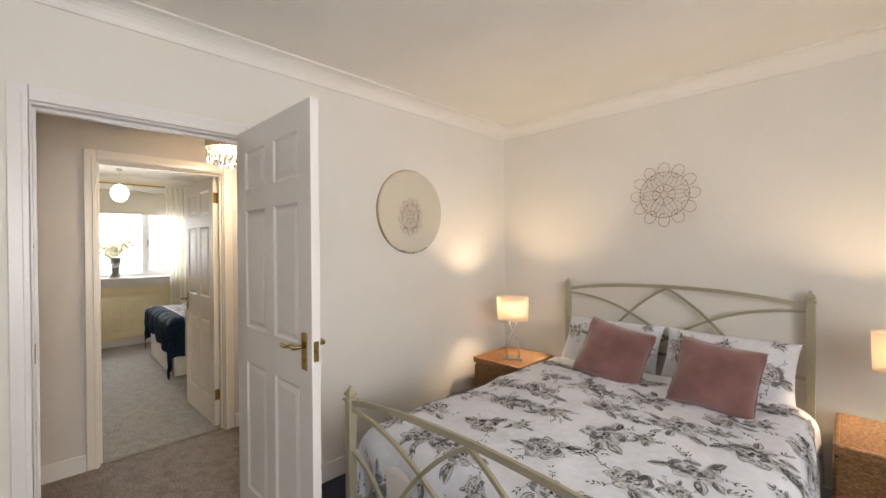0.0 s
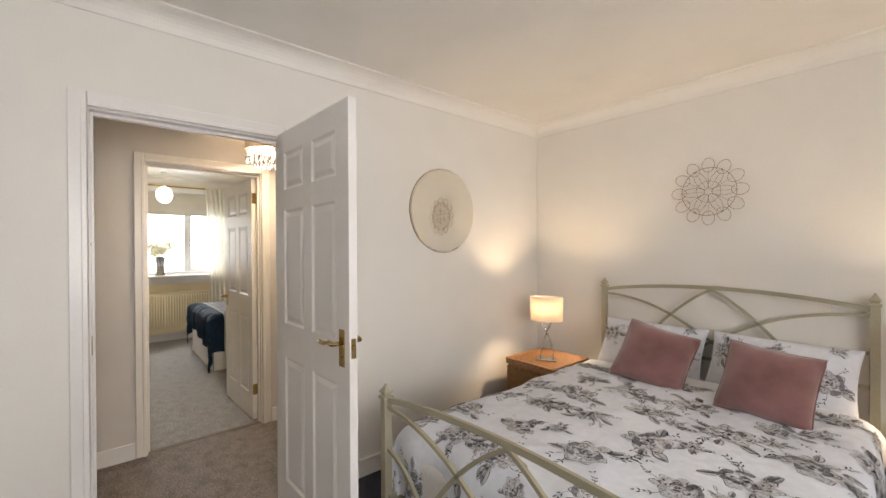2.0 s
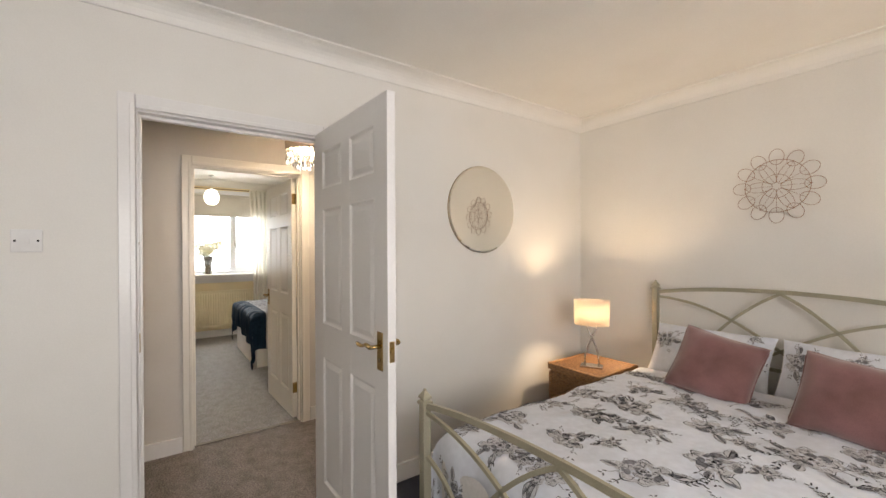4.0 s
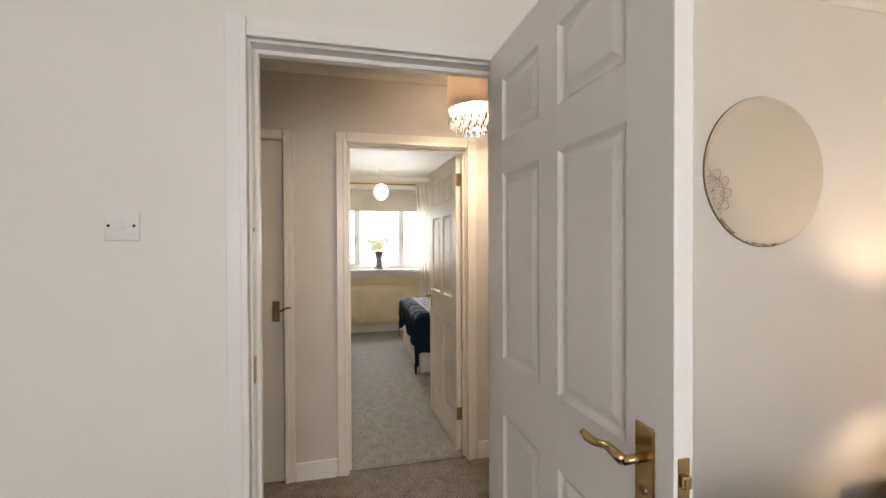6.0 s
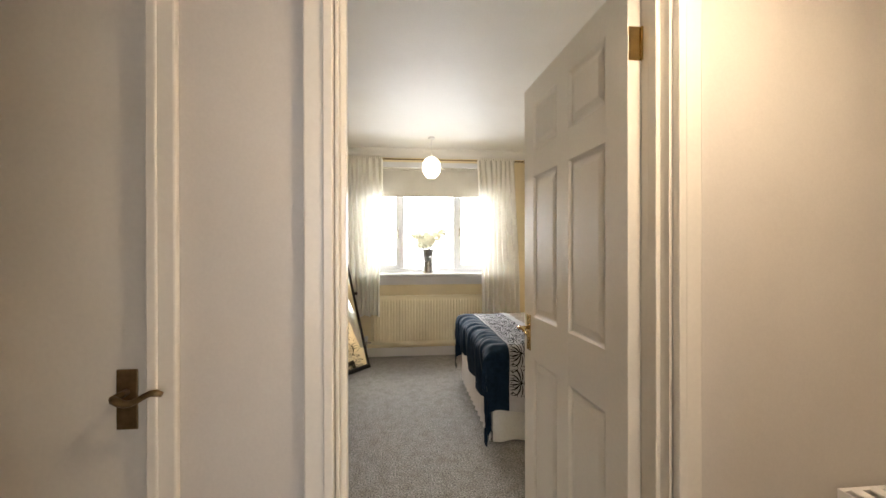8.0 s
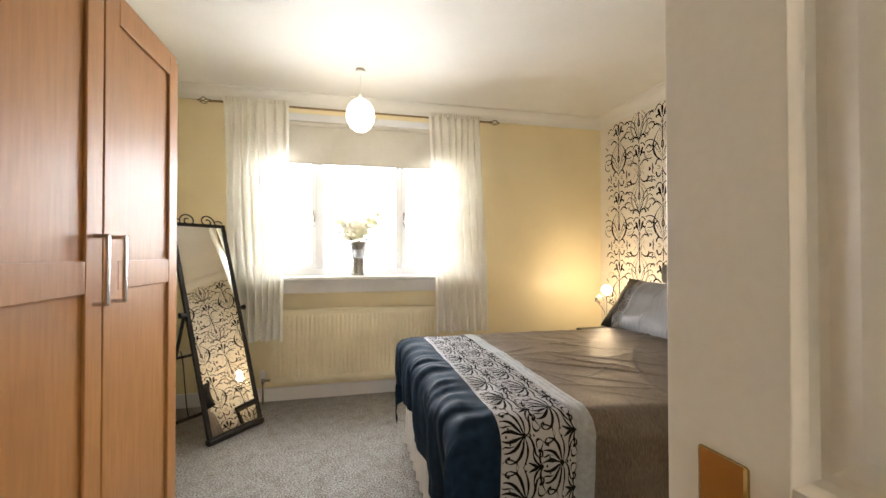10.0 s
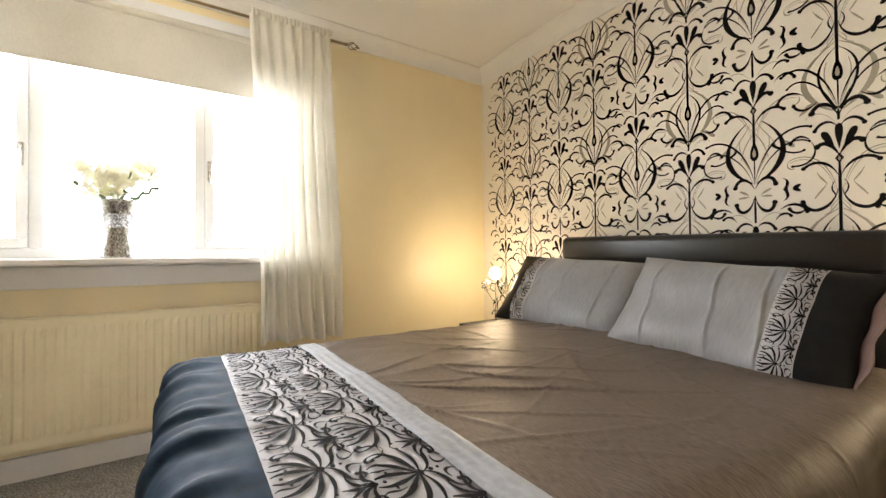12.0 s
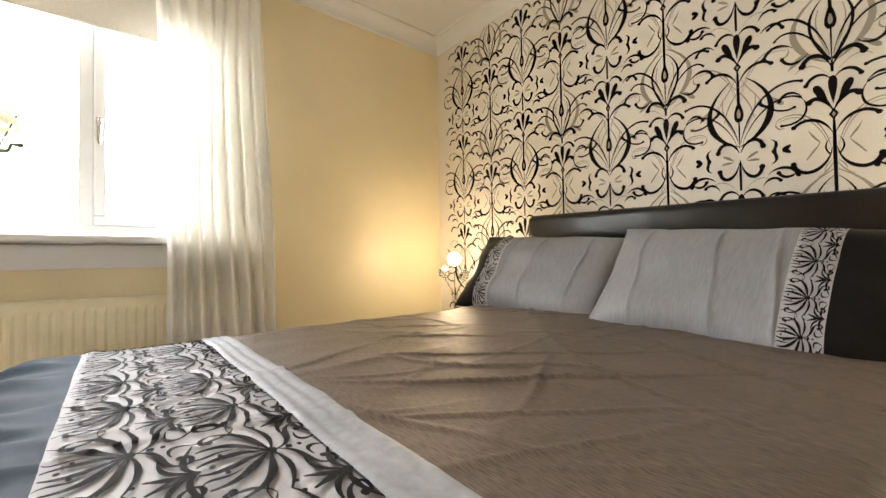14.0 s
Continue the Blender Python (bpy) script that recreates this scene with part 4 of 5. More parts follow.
def radiator(name, label, m, w, h, mat, d=0.075, pitch=0.034):
    """A pressed steel panel radiator, front along -y, from x = 0 to w, z = 0 to h."""
    e = thing(name, label, "radiator", m)
    bm = bmesh.new()
    us = []
    x = 0.02
    while x < w - 0.02:
        us += [(x, 0), (x + pitch * 0.28, 1), (x + pitch * 0.62, 1), (x + pitch * 0.9, 0)]
        x += pitch
    us = [(0.0, 0)] + us + [(w, 0)]
    prof = {z: [bm.verts.new((x, -d - (0.0 if not b or z in (0, 5) else 0.006), zz)) for x, b in us] for z, zz in enumerate((0.0, 0.035, 0.06, h - 0.06, h - 0.035, h))}
    for k in range(5):
        a, b = prof[k], prof[k + 1]
        for i in range(len(us) - 1):
            bm.faces.new((a[i], a[i + 1], b[i + 1], b[i]))
    for k in (1, 4):
        for i, (x, b) in enumerate(us):
            prof[k][i].co.y = -d
    part("panel", bm, mat, e)
    part("back_panel", box((0.0, -0.03, 0.0), (w, -0.018, h)), mat, e)
    for x in (0.0, w - 0.002):
        part("side_cover", box((x, -d + 0.0005, 0.0), (x + 0.002, -0.03, h)), mat, e)
    part("edge_rail", box((0.0, -d - 0.004, h - 0.003), (w, -d + 0.008, h + 0.006), 0.003), mat, e)
    for k in range(int(w / 0.05)):
        part("grille_bar", box((0.02 + k * 0.05, -d + 0.008, h - 0.002), (0.045 + k * 0.05, -0.03, h + 0.002)), mat, e)
    for x in (0.12, w - 0.12):
        part("bracket", box((x, -0.03, 0.05), (x + 0.03, 0.0, h - 0.05)), mat, e)
    return e


radiator("radiator", "white panel radiator with slotted top on the taupe wall", pose(WH, 1.375, 0.14, 0, 0, 90), 0.8, 0.60, M_GLOSS)

# ---- the yellow room ----
RX, RY0, RY1 = -7.36, 0.0, 1.335
radiator("radiator", "cream panel radiator with vertical flutes under the window", pose(WW, 0.005, 0.165, 0, 0, 90), 1.33, 0.57, M_RAD, d=0.105)
vp = thing("radiator_valve", "grey thermostatic radiator valve and pipe above the skirting", "radiator valve", pose(-7.40, -0.055, 0))
part("pipe", tube([(0, 0, 0.0), (0, 0, 0.17)], 0.0075, 10), M_CHROME, vp)
part("body", tube([(0, 0, 0.16), (0, 0, 0.20), (0, 0, 0.205)], 0.013, 12), M_CHROME, vp)
part("cap", lathe([(0.020, 0.205), (0.021, 0.24), (0.017, 0.262), (0.0, 0.266)], 16), M_PLASTIC, vp)
part("tail", tube([(0, 0, 0.185), (0, 0.06, 0.185)], 0.010, 10), M_CHROME, vp)

blind = thing("roller_blind", "pale grey roller blind pulled down over the window top", "blind", pose(-7.43, 0.72, 0))
part("cloth", box((-0.001, -0.81, 1.935), (0.001, 0.81, 2.24)), M_BLIND, blind)
part("roller", tube([(0, -0.82, 2.255), (0, 0.82, 2.255)], 0.02, 14), M_BLIND, blind)
part("bottom_bar", box((-0.005, -0.81, 1.922), (0.005, 0.81, 1.94), 0.003), M_BLIND, blind)

rod = thing("curtain_rod", "slim antique metal curtain rod with twisted cage finials", "curtain rod", pose(-7.345, 0.70, 2.352))
part("rod", tube([(0, -1.12, 0), (0, 1.13, 0)], 0.008, 10), M_ANTIQUE, rod)
for s in (-1, 1):
    fn = part("finial", lathe([(0.010, 0.0), (0.012, 0.008), (0.006, 0.014)], 12), M_ANTIQUE, rod, m=pose(0, s * 1.12, 0, -90 * s, 0, 0))
    for k in range(4):
        pts = [(0.024 * math.sin(math.pi * t) * math.cos(k * math.pi / 2 + 2.2 * t), 0.024 * math.sin(math.pi * t) * math.sin(k * math.pi / 2 + 2.2 * t), 0.012 + 0.075 * t) for t in span(0, 1, 12)]
        part("cage_wire", tube(pts, 0.003, 6), M_ANTIQUE, fn)
    part("tip", lathe([(0.0, 0.084), (0.006, 0.088), (0.0, 0.098)], 10, caps=False), M_ANTIQUE, fn)
    part("bracket", tube([(0, s * 1.03, 0), (-0.118, s * 1.03, 0)], 0.007, 8), M_ANTIQUE, rod)


def curtain(m, w_top, w_low, shift, seed, n=15):
    e = thing("sheer_curtain", "cream sheer gathered curtain hanging from the metal rod", "curtain", m, group="sheer curtains")

    def f(u, v):
        z = 2.345 - v * 1.835
        w = w_top + (w_low - w_top) * v
        low = max(0.0, (v - 0.05) / 0.95)
        ph = u * n * math.tau / 2 + 1.2 * noise.noise(Vector((u * 3, v * 1.2, seed)))
        amp = 0.012 + 0.022 * min(1, v * 2.5)
        x = amp * math.sin(ph) + 0.010 * noise.noise(Vector((u * 8, v * 3, seed)))
        y = (u - 0.5) * w + shift * v + 0.012 * math.sin(v * 5 + u * 6 + seed)
        scallop = 0.018 * abs(math.sin(u * 6 * math.pi / 2)) * (v > 0.96)
        return Vector((x, y, z + scallop + 0.012 * noise.noise(Vector((u * 4, 0, seed))) * v))
    part("cloth", sheet(f, span(0, 1, 150), span(0, 1, 40)), M_SHEER, e, smooth=True)
    part("heading", sheet(lambda u, v: Vector((0.012 + 0.008 * math.sin(u * 130), (u - 0.5) * w_top, 2.338 + 0.035 * (1 - v))), span(0, 1, 200), [0, 0.5, 1]), M_SHEER, e, smooth=True)
    part("hem", sheet(lambda u, v: f(u, 1) + Vector((0.003, 0, 0.03 * v)), span(0, 1, 150), [0, 1]), M_SHEER, e, smooth=True)


curtain(pose(-7.29, -0.095, 0.0), 0.47, 0.36, 0.03, 1.0)
curtain(pose(-7.29, 1.495, 0.0), 0.45, 0.46, 0.055, 5.0)

# pendant
pd = thing("ceiling_pendant", "lit white oval glass pendant on a short cord", "ceiling lamp", pose(-6.87, 0.683, 0))
part("ceiling_rose", lathe([(0.036, CEIL - 0.022), (0.032, CEIL - 0.004), (0.036, CEIL)], 20), M_PLASTIC, pd)
part("cord", tube([(0, 0, 2.27), (0, 0, CEIL - 0.02)], 0.003, 6), M_PLASTIC, pd)
part("shade", lathe([(0.0, 2.05), (0.04, 2.055), (0.075, 2.085), (0.096, 2.13), (0.100, 2.165), (0.092, 2.21), (0.07, 2.25), (0.042, 2.272), (0.03, 2.276)], 28), M_GLOBE, pd, "glowing oval shade", smooth=True).visible_shadow = False
part("cap", lathe([(0.022, 2.274), (0.016, 2.30), (0.006, 2.31)], 14), M_PLASTIC, pd)

# vase
VK = 1.22
vs = thing("flower_vase", "silver mosaic waisted vase with cream artificial flowers", "vase", pose(-7.43, 0.683, 1.004))
part("body", lathe([(0.0, 0.002), (0.058, 0.0), (0.056, 0.01), (0.047, 0.07), (0.043, 0.12), (0.048, 0.19), (0.062, 0.27), (0.066, 0.285), (0.060, 0.285), (0.043, 0.13), (0.0, 0.12)], 28, caps=False, sx=VK, sy=VK), M_SILVER, vs, smooth=True)
rn = random.Random(4)
for bx, by, bz, br in ((0.0, -0.075, 0.36, 0.088), (0.02, 0.0, 0.38, 0.095), (-0.02, 0.08, 0.43, 0.080), (0.0, -0.14, 0.45, 0.070), (0.01, 0.15, 0.47, 0.07), (-0.03, -0.02, 0.43, 0.07)):
    part("stem", tube([(0, by * 0.2, 0.13), (bx * 0.5, by * 0.5, 0.27), (bx, by, bz)], 0.003, 6), M_LEAF, vs)
    bm = bmesh.new()
    for k in range(90):
        d = Vector((rn.gauss(0, 1), rn.gauss(0, 1), rn.gauss(0.2, 1))).normalized()
        side = d.cross(Vector((rn.random(), rn.random(), rn.random()))).normalized()
        up = side.cross(d)
        c = Vector((bx, by, bz)) + d * br * rn.uniform(0.45, 0.95)
        s = br * rn.uniform(0.28, 0.42)
        tip = d * s * 0.35
        vv = [bm.verts.new(c + q) for q in (-side * s * 0.6 - up * s * 0.5, side * s * 0.6 - up * s * 0.5, side * s * 0.75 + up * s * 0.3 + tip, up * s * 0.75 + tip * 1.5, -side * s * 0.75 + up * s * 0.3 + tip)]
        bm.faces.new(vv)
    part("bloom", bm, M_PETAL, vs)
for a, hz in ((0.3, 0.40), (1.9, 0.36), (3.4, 0.42), (4.6, 0.36), (5.5, 0.43)):
    bm = bmesh.new()
    for k in range(5):
        r = 0.05 + k * 0.018
        p = Vector((math.cos(a) * r * 0.5, math.sin(a) * r * 1.3, 0.30 + (hz - 0.30) * k / 4))
        blob(bm, 0, 0, 0.022, 0.009, a + 0.7 * (-1) ** k, lambda x, y, p=p: p + Vector((0.3 * x, x, y + 0.4 * x)), 7, 0.4)
    part("leaf", bm, M_LEAF, vs)

# cheval mirror
cm = thing("cheval_mirror", "tilted full-length mirror in a black iron stand", "mirror", pose(-6.885, -0.115, 0, 0, 0, 142.0))
LEAN = math.atan2(0.40, 1.36)


def tilt(x, s, o=0.0):
    """A point of the leaning mirror: x across, s along its height, o out of its face."""
    return Vector((x, 0.004 + s * math.sin(LEAN) - o * math.cos(LEAN), 0.035 + s * math.cos(LEAN) + o * math.sin(LEAN)))


HM = 1.41
part("front_bar", box((-0.205, -0.022, 0.0), (0.205, 0.022, 0.035), 0.008), M_IRON, cm)
part("back_bar", tube([(-0.18, 0.50, 0.014), (0.18, 0.50, 0.014)], 0.012, 10), M_IRON, cm)
for s in (-1, 1):
    part("side_rail", tube([tilt(s * 0.185, 0), tilt(s * 0.185, HM)], 0.012, bm=None, flat=(0.022, 0.026)), M_IRON, cm)
    part("back_leg", tube([(s * 0.20, 0.235, 0.80), (s * 0.18, 0.50, 0.02)], 0.011, 8), M_IRON, cm)
    kb = part("pivot_knob", tube([tilt(s * 0.19, 0.79), tilt(s * 0.235, 0.79)], [0.012, 0.019], 12), M_IRON, cm)
    pts = [Vector((s * (0.185 - 0.10 * t), 0.30 + 0.06 * t, 0.55 - 0.45 * t + 0.06 * math.sin(t * 6))) for t in span(0, 1, 14)]
    part("scroll", tube(pts, 0.004, 6), M_IRON, cm)
    sp = []
    for t in span(0, 1, 26):
        a = math.pi * (0.0 + 2.6 * t)
        r = 0.055 * (1 - 0.72 * t)
        sp.append(tilt(s * (0.075 - math.cos(a) * r * -1 - 0.005), HM + 0.03 + math.sin(a) * r * 0.9, 0))
    part("scroll", tube(sp, 0.0045, 6), M_IRON, cm)
    part("scroll", tube([tilt(s * (0.185 - 0.03 * (1 - math.cos(a * 5))), HM + 0.012 + 0.018 * math.sin(a * 5) + 0.01, 0) for a in span(0, 1, 14)], 0.004, 6), M_IRON, cm)
part("top_rail", tube([tilt(-0.197, HM), tilt(0.197, HM)], 0.012, flat=(0.022, 0.022)), M_IRON, cm)
part("cross_bar", tube([(-0.185, 0.34, 0.50), (0.185, 0.34, 0.50)], 0.009, 8), M_IRON, cm)
bm = bmesh.new()
front = [bm.verts.new(tilt(x, s, 0.004)) for x, s in ((-0.174, 0.01), (0.174, 0.01), (0.174, HM - 0.012), (-0.174, HM - 0.012))]
back = [bm.verts.new(tilt(x, s, -0.006)) for x, s in ((-0.174, 0.01), (0.174, 0.01), (0.174, HM - 0.012), (-0.174, HM - 0.012))]
bm.faces.new(front)
bm.faces.new(back[::-1])
for k in range(4):
    bm.faces.new((front[k], back[k], back[(k + 1) % 4], front[(k + 1) % 4]))
bmesh.ops.recalc_face_normals(bm, faces=list(bm.faces))
part("glass", bm, M_MIRROR, cm, "tall mirror glass")

# wardrobe
wd = thing("wardrobe", "brown beech double wardrobe with panelled doors and steel handles", "wardrobe", pose(-5.34, -0.09, 0))
# body and end panel are a darker brown than the doors
part("body", box((-0.505, -0.60, 0.0), (0.51, -0.022, 1.975), 0.003), M_DARKBROWN, wd)
part("end_panel", box((0.51, -0.605, 0.0), (0.53, -0.02, 1.98), 0.002), M_DARKBROWN, wd)
part("top_panel", box((-0.51, -0.60, 1.975), (0.53, -0.005, 2.0), 0.003), M_OAK, wd)
part("plinth", box((-0.50, -0.03, 0.0), (0.51, -0.022, 0.06)), M_OAK, wd)
for a, b, hx in ((-0.503, 0.004, -0.04), (0.010, 0.528, 0.05)):
    dr = part("door", box((a, -0.02, 0.065), (b, -0.006, 1.97), 0.002), M_OAK, wd)
    for p, q in (((a, 0.065), (a + 0.075, 1.97)), ((b - 0.075, 0.065), (b, 1.97)), ((a + 0.0755, 1.895), (b - 0.0755, 1.97)), ((a + 0.0755, 0.065), (b - 0.0755, 0.14)), ((a + 0.0755, 1.075), (b - 0.0755, 1.165))):
        part("frame_strip", box((p[0], -0.0055, p[1]), (q[0], 0.004, q[1]), 0.003), M_OAK, dr)
    bm = tube([(hx, 0.003, 1.235), (hx, 0.038, 1.235)], 0.006, bm=None, flat=(0.011, 0.011))
    tube([(hx, 0.003, 1.045), (hx, 0.038, 1.045)], 0.006, bm=bm, flat=(0.011, 0.011))
    box((hx - 0.006, 0.032, 1.04), (hx + 0.006, 0.042, 1.24), 0.002, bm)
    part("handle", bm, M_CHROME, dr, "square steel bar handle")

wc = thing("chest_of_drawers", "white chest of drawers beside the brown wardrobe", "chest of drawers", pose(-4.39, -0.25, 0))
part("body", box((-0.385, -0.47, 0.0), (0.385, -0.02, 0.785), 0.003), M_GLOSS, wc)
part("top", box((-0.40, -0.475, 0.785), (0.40, 0.005, 0.815), 0.006), M_GLOSS, wc)
for k in range(4):
    dr = part("drawer", box((-0.375, -0.019, 0.03 + k * 0.188), (0.375, -0.002, 0.205 + k * 0.188), 0.004), M_GLOSS, wc)
    for x in (-0.2, 0.2):
        part("handle", tube([(x - 0.04, 0.0, 0.12 + k * 0.188), (x - 0.035, 0.022, 0.115 + k * 0.188), (x + 0.035, 0.022, 0.115 + k * 0.188), (x + 0.04, 0.0, 0.12 + k * 0.188)], 0.004, 8), M_CHROME, dr)

# dark bed
DX, DHW = -5.88, 0.685
dbed = thing("divan_bed", "white divan bed with a padded black leatherette headboard", "bed", pose(DX, 2.0, 0))
part("base", box((-0.66, -1.02, 0.03), (0.66, 0.86, 0.36), 0.02), M_VALANCE, dbed)
part("mattress", box((-0.66, -1.02, 0.36), (0.66, 0.86, 0.585), 0.06, seg=4), M_VALANCE, dbed, smooth=True)
hb = part("headboard", box((-0.675, 0.90, 0.10), (0.675, 0.965, 1.09), 0.02, seg=3), M_LEATHER, dbed, "black leatherette headboard", smooth=False)
hb.matrix_local = pose(0, 0, -0.02, 0, 1.4, 0)
part("padded_roll", box((-0.678, 0.862, 0.965), (0.678, 0.97, 1.108), 0.035, seg=5), M_LEATHER, hb, smooth=True)
part("padded_field", box((-0.675, 0.875, 0.45), (0.675, 0.925, 0.955), 0.02, seg=4), M_LEATHER, hb, smooth=True)
part("seam", tube([(-0.675, 0.868, 0.958), (0.675, 0.868, 0.958)], 0.0025, 6), M_SATIN, hb)
bm = sheet(lambda u, v: Vector((0.66 * math.cos(0) * u, -1.035 - 0.012 * math.sin(u * 40) * (1 - v) - 0.008, 0.012 + 0.34 * v)), span(-1, 1, 120), span(0, 1, 6))
for s in (-1, 1):
    join(bm, sheet(lambda u, v: Vector((s * (0.668 + 0.012 * math.sin(u * 60) * (1 - v)), -1.035 + 1.87 * u, 0.012 + 0.34 * v)), span(0, 1, 120), span(0, 1, 6)))
solid(part("valance", bm, M_VALANCE, dbed, "white gathered valance"), 0.003)
for s in (-1, 1):
    for yy in (-0.9, 0.8):
        part("castor", tube([(s * 0.55 - 0.015, yy, 0.017), (s * 0.55 + 0.015, yy, 0.017)], 0.017, 10), M_IRON, dbed)

dark_f = cloth_top(DX + 0.003, 0.712, 0.925, 0.648, 0.085, 0.009, 9.4, sag=0.012, corner=0.6, crease=0.009, flare=0.07)
dd = thing("dark_duvet", "taupe satin duvet with ink blue end and black damask band", "duvet", pose(DX, 1.75, 0.64))
ddi = dd.matrix_world.inverted()
SP = span(-1.10, 1.10, 300)
MAIN = part("main_panel", sheet(dark_f, SP, span(1.40, 2.72, 190)), M_SATIN, dd, "creased taupe satin", True, ddi.copy())
part("trim", sheet(lambda s, v: dark_f(s, v) + Vector((0, 0, 0.003 + 0.003 * abs(math.sin((v - 1.33) * 130)))), span(-1.10, 1.10, 160), span(1.332, 1.402, 14)), M_TRIM, dd, "pale pleated ribbon trim", True, ddi.copy())
band = part("damask_band", sheet(dark_f, span(-1.10, 1.10, 300), span(1.07, 1.332, 44)), M_BAND, dd, "pale band with black damask scrolls", True, ddi.copy())


def end_f(s, v):
    """The blue end: it bellies out over the foot, in long gathered folds, and droops at one corner."""
    v = 1.07 - (1.07 - v) * (0.92 + 0.18 * max(-1, min(1, s / 0.7)))
    p = dark_f(s, v)
    k = min(1, max(0, (1.07 - v) / 0.42))
    belly = 0.02 * math.sin(math.pi * min(1, k * 1.02)) ** 0.8
    n = noise.noise(Vector((s * 3, v * 2, 2)))
    g = 0.010 * math.sin(s * 30 + 5 * v + 4 * n) + 0.005 * math.sin(s * 71 + 6 * n)
    rise = min(1, k / 0.15)
    return p + Vector((0.25 * g * rise, -belly - abs(g) * 0.6 * rise, 0.006 * math.sin(math.pi * min(1, k * 1.6)) + g * rise * (0.8 if k < 0.5 else 0.3)))


part("end_panel", sheet(end_f, span(-1.10, 1.10, 220), span(0.60, 1.07, 48)), M_NAVY, dd, "ruched ink blue satin", True, ddi.copy())

# curves of the damask in its own square, mirrored about x = 0
DAMASK_A = [
    (0.00, 0.55, 0.05, 0.35, 0.12, 0.18, 0.05, 0.02, 0.060), (0.00, 0.55, 0.10, 0.40, 0.28, 0.32, 0.25, 0.05, 0.066),
    (0.00, 0.55, 0.14, 0.50, 0.42, 0.48, 0.44, 0.20, 0.066), (0.44, 0.20, 0.44, 0.08, 0.32, 0.08, 0.34, 0.17, 0.044),
    (0.00, 0.55, 0.15, 0.63, 0.30, 0.64, 0.50, 0.50, 0.050), (0.00, 0.60, 0.06, 0.82, 0.30, 0.70, 0.35, 0.88, 0.056),
    (0.35, 0.88, 0.36, 0.98, 0.22, 0.98, 0.24, 0.88, 0.044),
]
DAMASK_B = [
    (0.50, 0.98, 0.46, 0.80, 0.36, 0.70, 0.19, 0.74, 0.046), (0.50, 0.98, 0.44, 0.84, 0.30, 0.86, 0.12, 0.99, 0.052),
    (0.50, 0.95, 0.50, 0.80, 0.45, 0.72, 0.42, 0.62, 0.056), (0.10, 0.99, 0.01, 0.86, 0.08, 0.78, 0.19, 0.83, 0.040),
    (0.50, 0.40, 0.40, 0.36, 0.30, 0.20, 0.42, 0.01, 0.030), (0.14, 0.30, 0.20, 0.16, 0.10, 0.08, 0.18, 0.01, 0.030),
    (0.08, 0.48, 0.26, 0.56, 0.34, 0.36, 0.50, 0.34, 0.026),
]


def damask(bm, cx, y0, wide, tall, put):
    """One square of the damask, laid from y0 upwards by put(x, y)."""
    def inside(x, y):
        return put(cx + x * wide, y0 + max(0.01, min(0.99, y)) * tall)
    for sg in (-1, 1):
        for c in DAMASK_A + DAMASK_B:
            stroke(bm, bez([sg * c[q] if q % 2 == 0 else c[q] for q in range(8)], 14), c[8] * 1.02, inside, (0.2, 0.3))
        for x, y, r in ((0.27, 0.45, 0.022), (0.12, 0.20, 0.020), (0.34, 0.17, 0.032), (0.24, 0.88, 0.032), (0.44, 0.56, 0.020)):
            blob(bm, sg * x, y, r, r, 0, inside, 8)
    for y, r in ((0.56, 0.045), (0.70, 0.030), (0.79, 0.022), (0.12, 0.024)):
        blob(bm, 0, y, r, r, 0, inside, 8)


bm = bmesh.new()
for i in range(11):
    for row in range(2):
        damask(bm, -0.99 + i * 0.19 + 0.095 * row, 1.07 + 0.129 * row, 0.19, 0.138, on(dark_f, 0.0028 + 0.0006 * row))
tagged(part("damask_print", bm, M_INK, dd, "black damask scrolls", m=ddi.copy()), kind="stuff")


def striped_pillow(m, dark_side, label):
    """A satin pillow with a damask strip and a black end on one side."""
    w, h, d = 0.75, 0.44, 0.17
    e = thing("satin_pillow", label, "pillow", m)
    base = pillow_shape(w, h, d)

    def f(u, v, side):
        p = base(u, v, side)
        for k in (-0.62, -0.02, 0.36):
            p.y += side * 0.007 * math.exp(-((u * dark_side + k * -1 + 0.06 * v + 0.006 * math.sin(v * 5)) / 0.014) ** 2) * (1 - v ** 4)
        p.y += side * 0.006 * noise.noise(Vector((u * 5 + dark_side, v * 2.2 + u * 2, 4 * dark_side))) * (1 - u ** 4) * (1 - v ** 4)
        return p
    cuts = ((-1.0, 0.42), (0.42, 0.66), (0.66, 1.0))
    for (a, b), nm, mt in zip(cuts, ("main_panel", "damask_strip", "end_panel"), (M_SATIN2, M_BAND, M_BLACKSATIN)):
        bm = bmesh.new()
        us = [a + (b - a) * t for t in span(0, 1, 110 if nm == "main_panel" else 12)]
        vs2 = [math.sin(t * math.pi / 2) for t in span(-1, 1, 32)]
        for side in (1, -1):
            join(bm, sheet(lambda u, v: f(u * dark_side, v, side), us if side * dark_side > 0 else us[::-1], vs2))
        bmesh.ops.recalc_face_normals(bm, faces=list(bm.faces))
        part(nm, bm, mt, e, smooth=True)
    bm = bmesh.new()

    def put(x, y):
        return f(max(-0.99, min(0.99, dark_side * (0.54 + y / 0.40))), max(-0.97, min(0.97, x / 0.22)), -1) + Vector((0, -0.003, 0))
    for cx in (-0.165, -0.055, 0.055, 0.165):
        damask(bm, cx, -0.047, 0.11, 0.094, put)
    tagged(part("damask_print", bm, M_INK, e), kind="stuff")
    return e


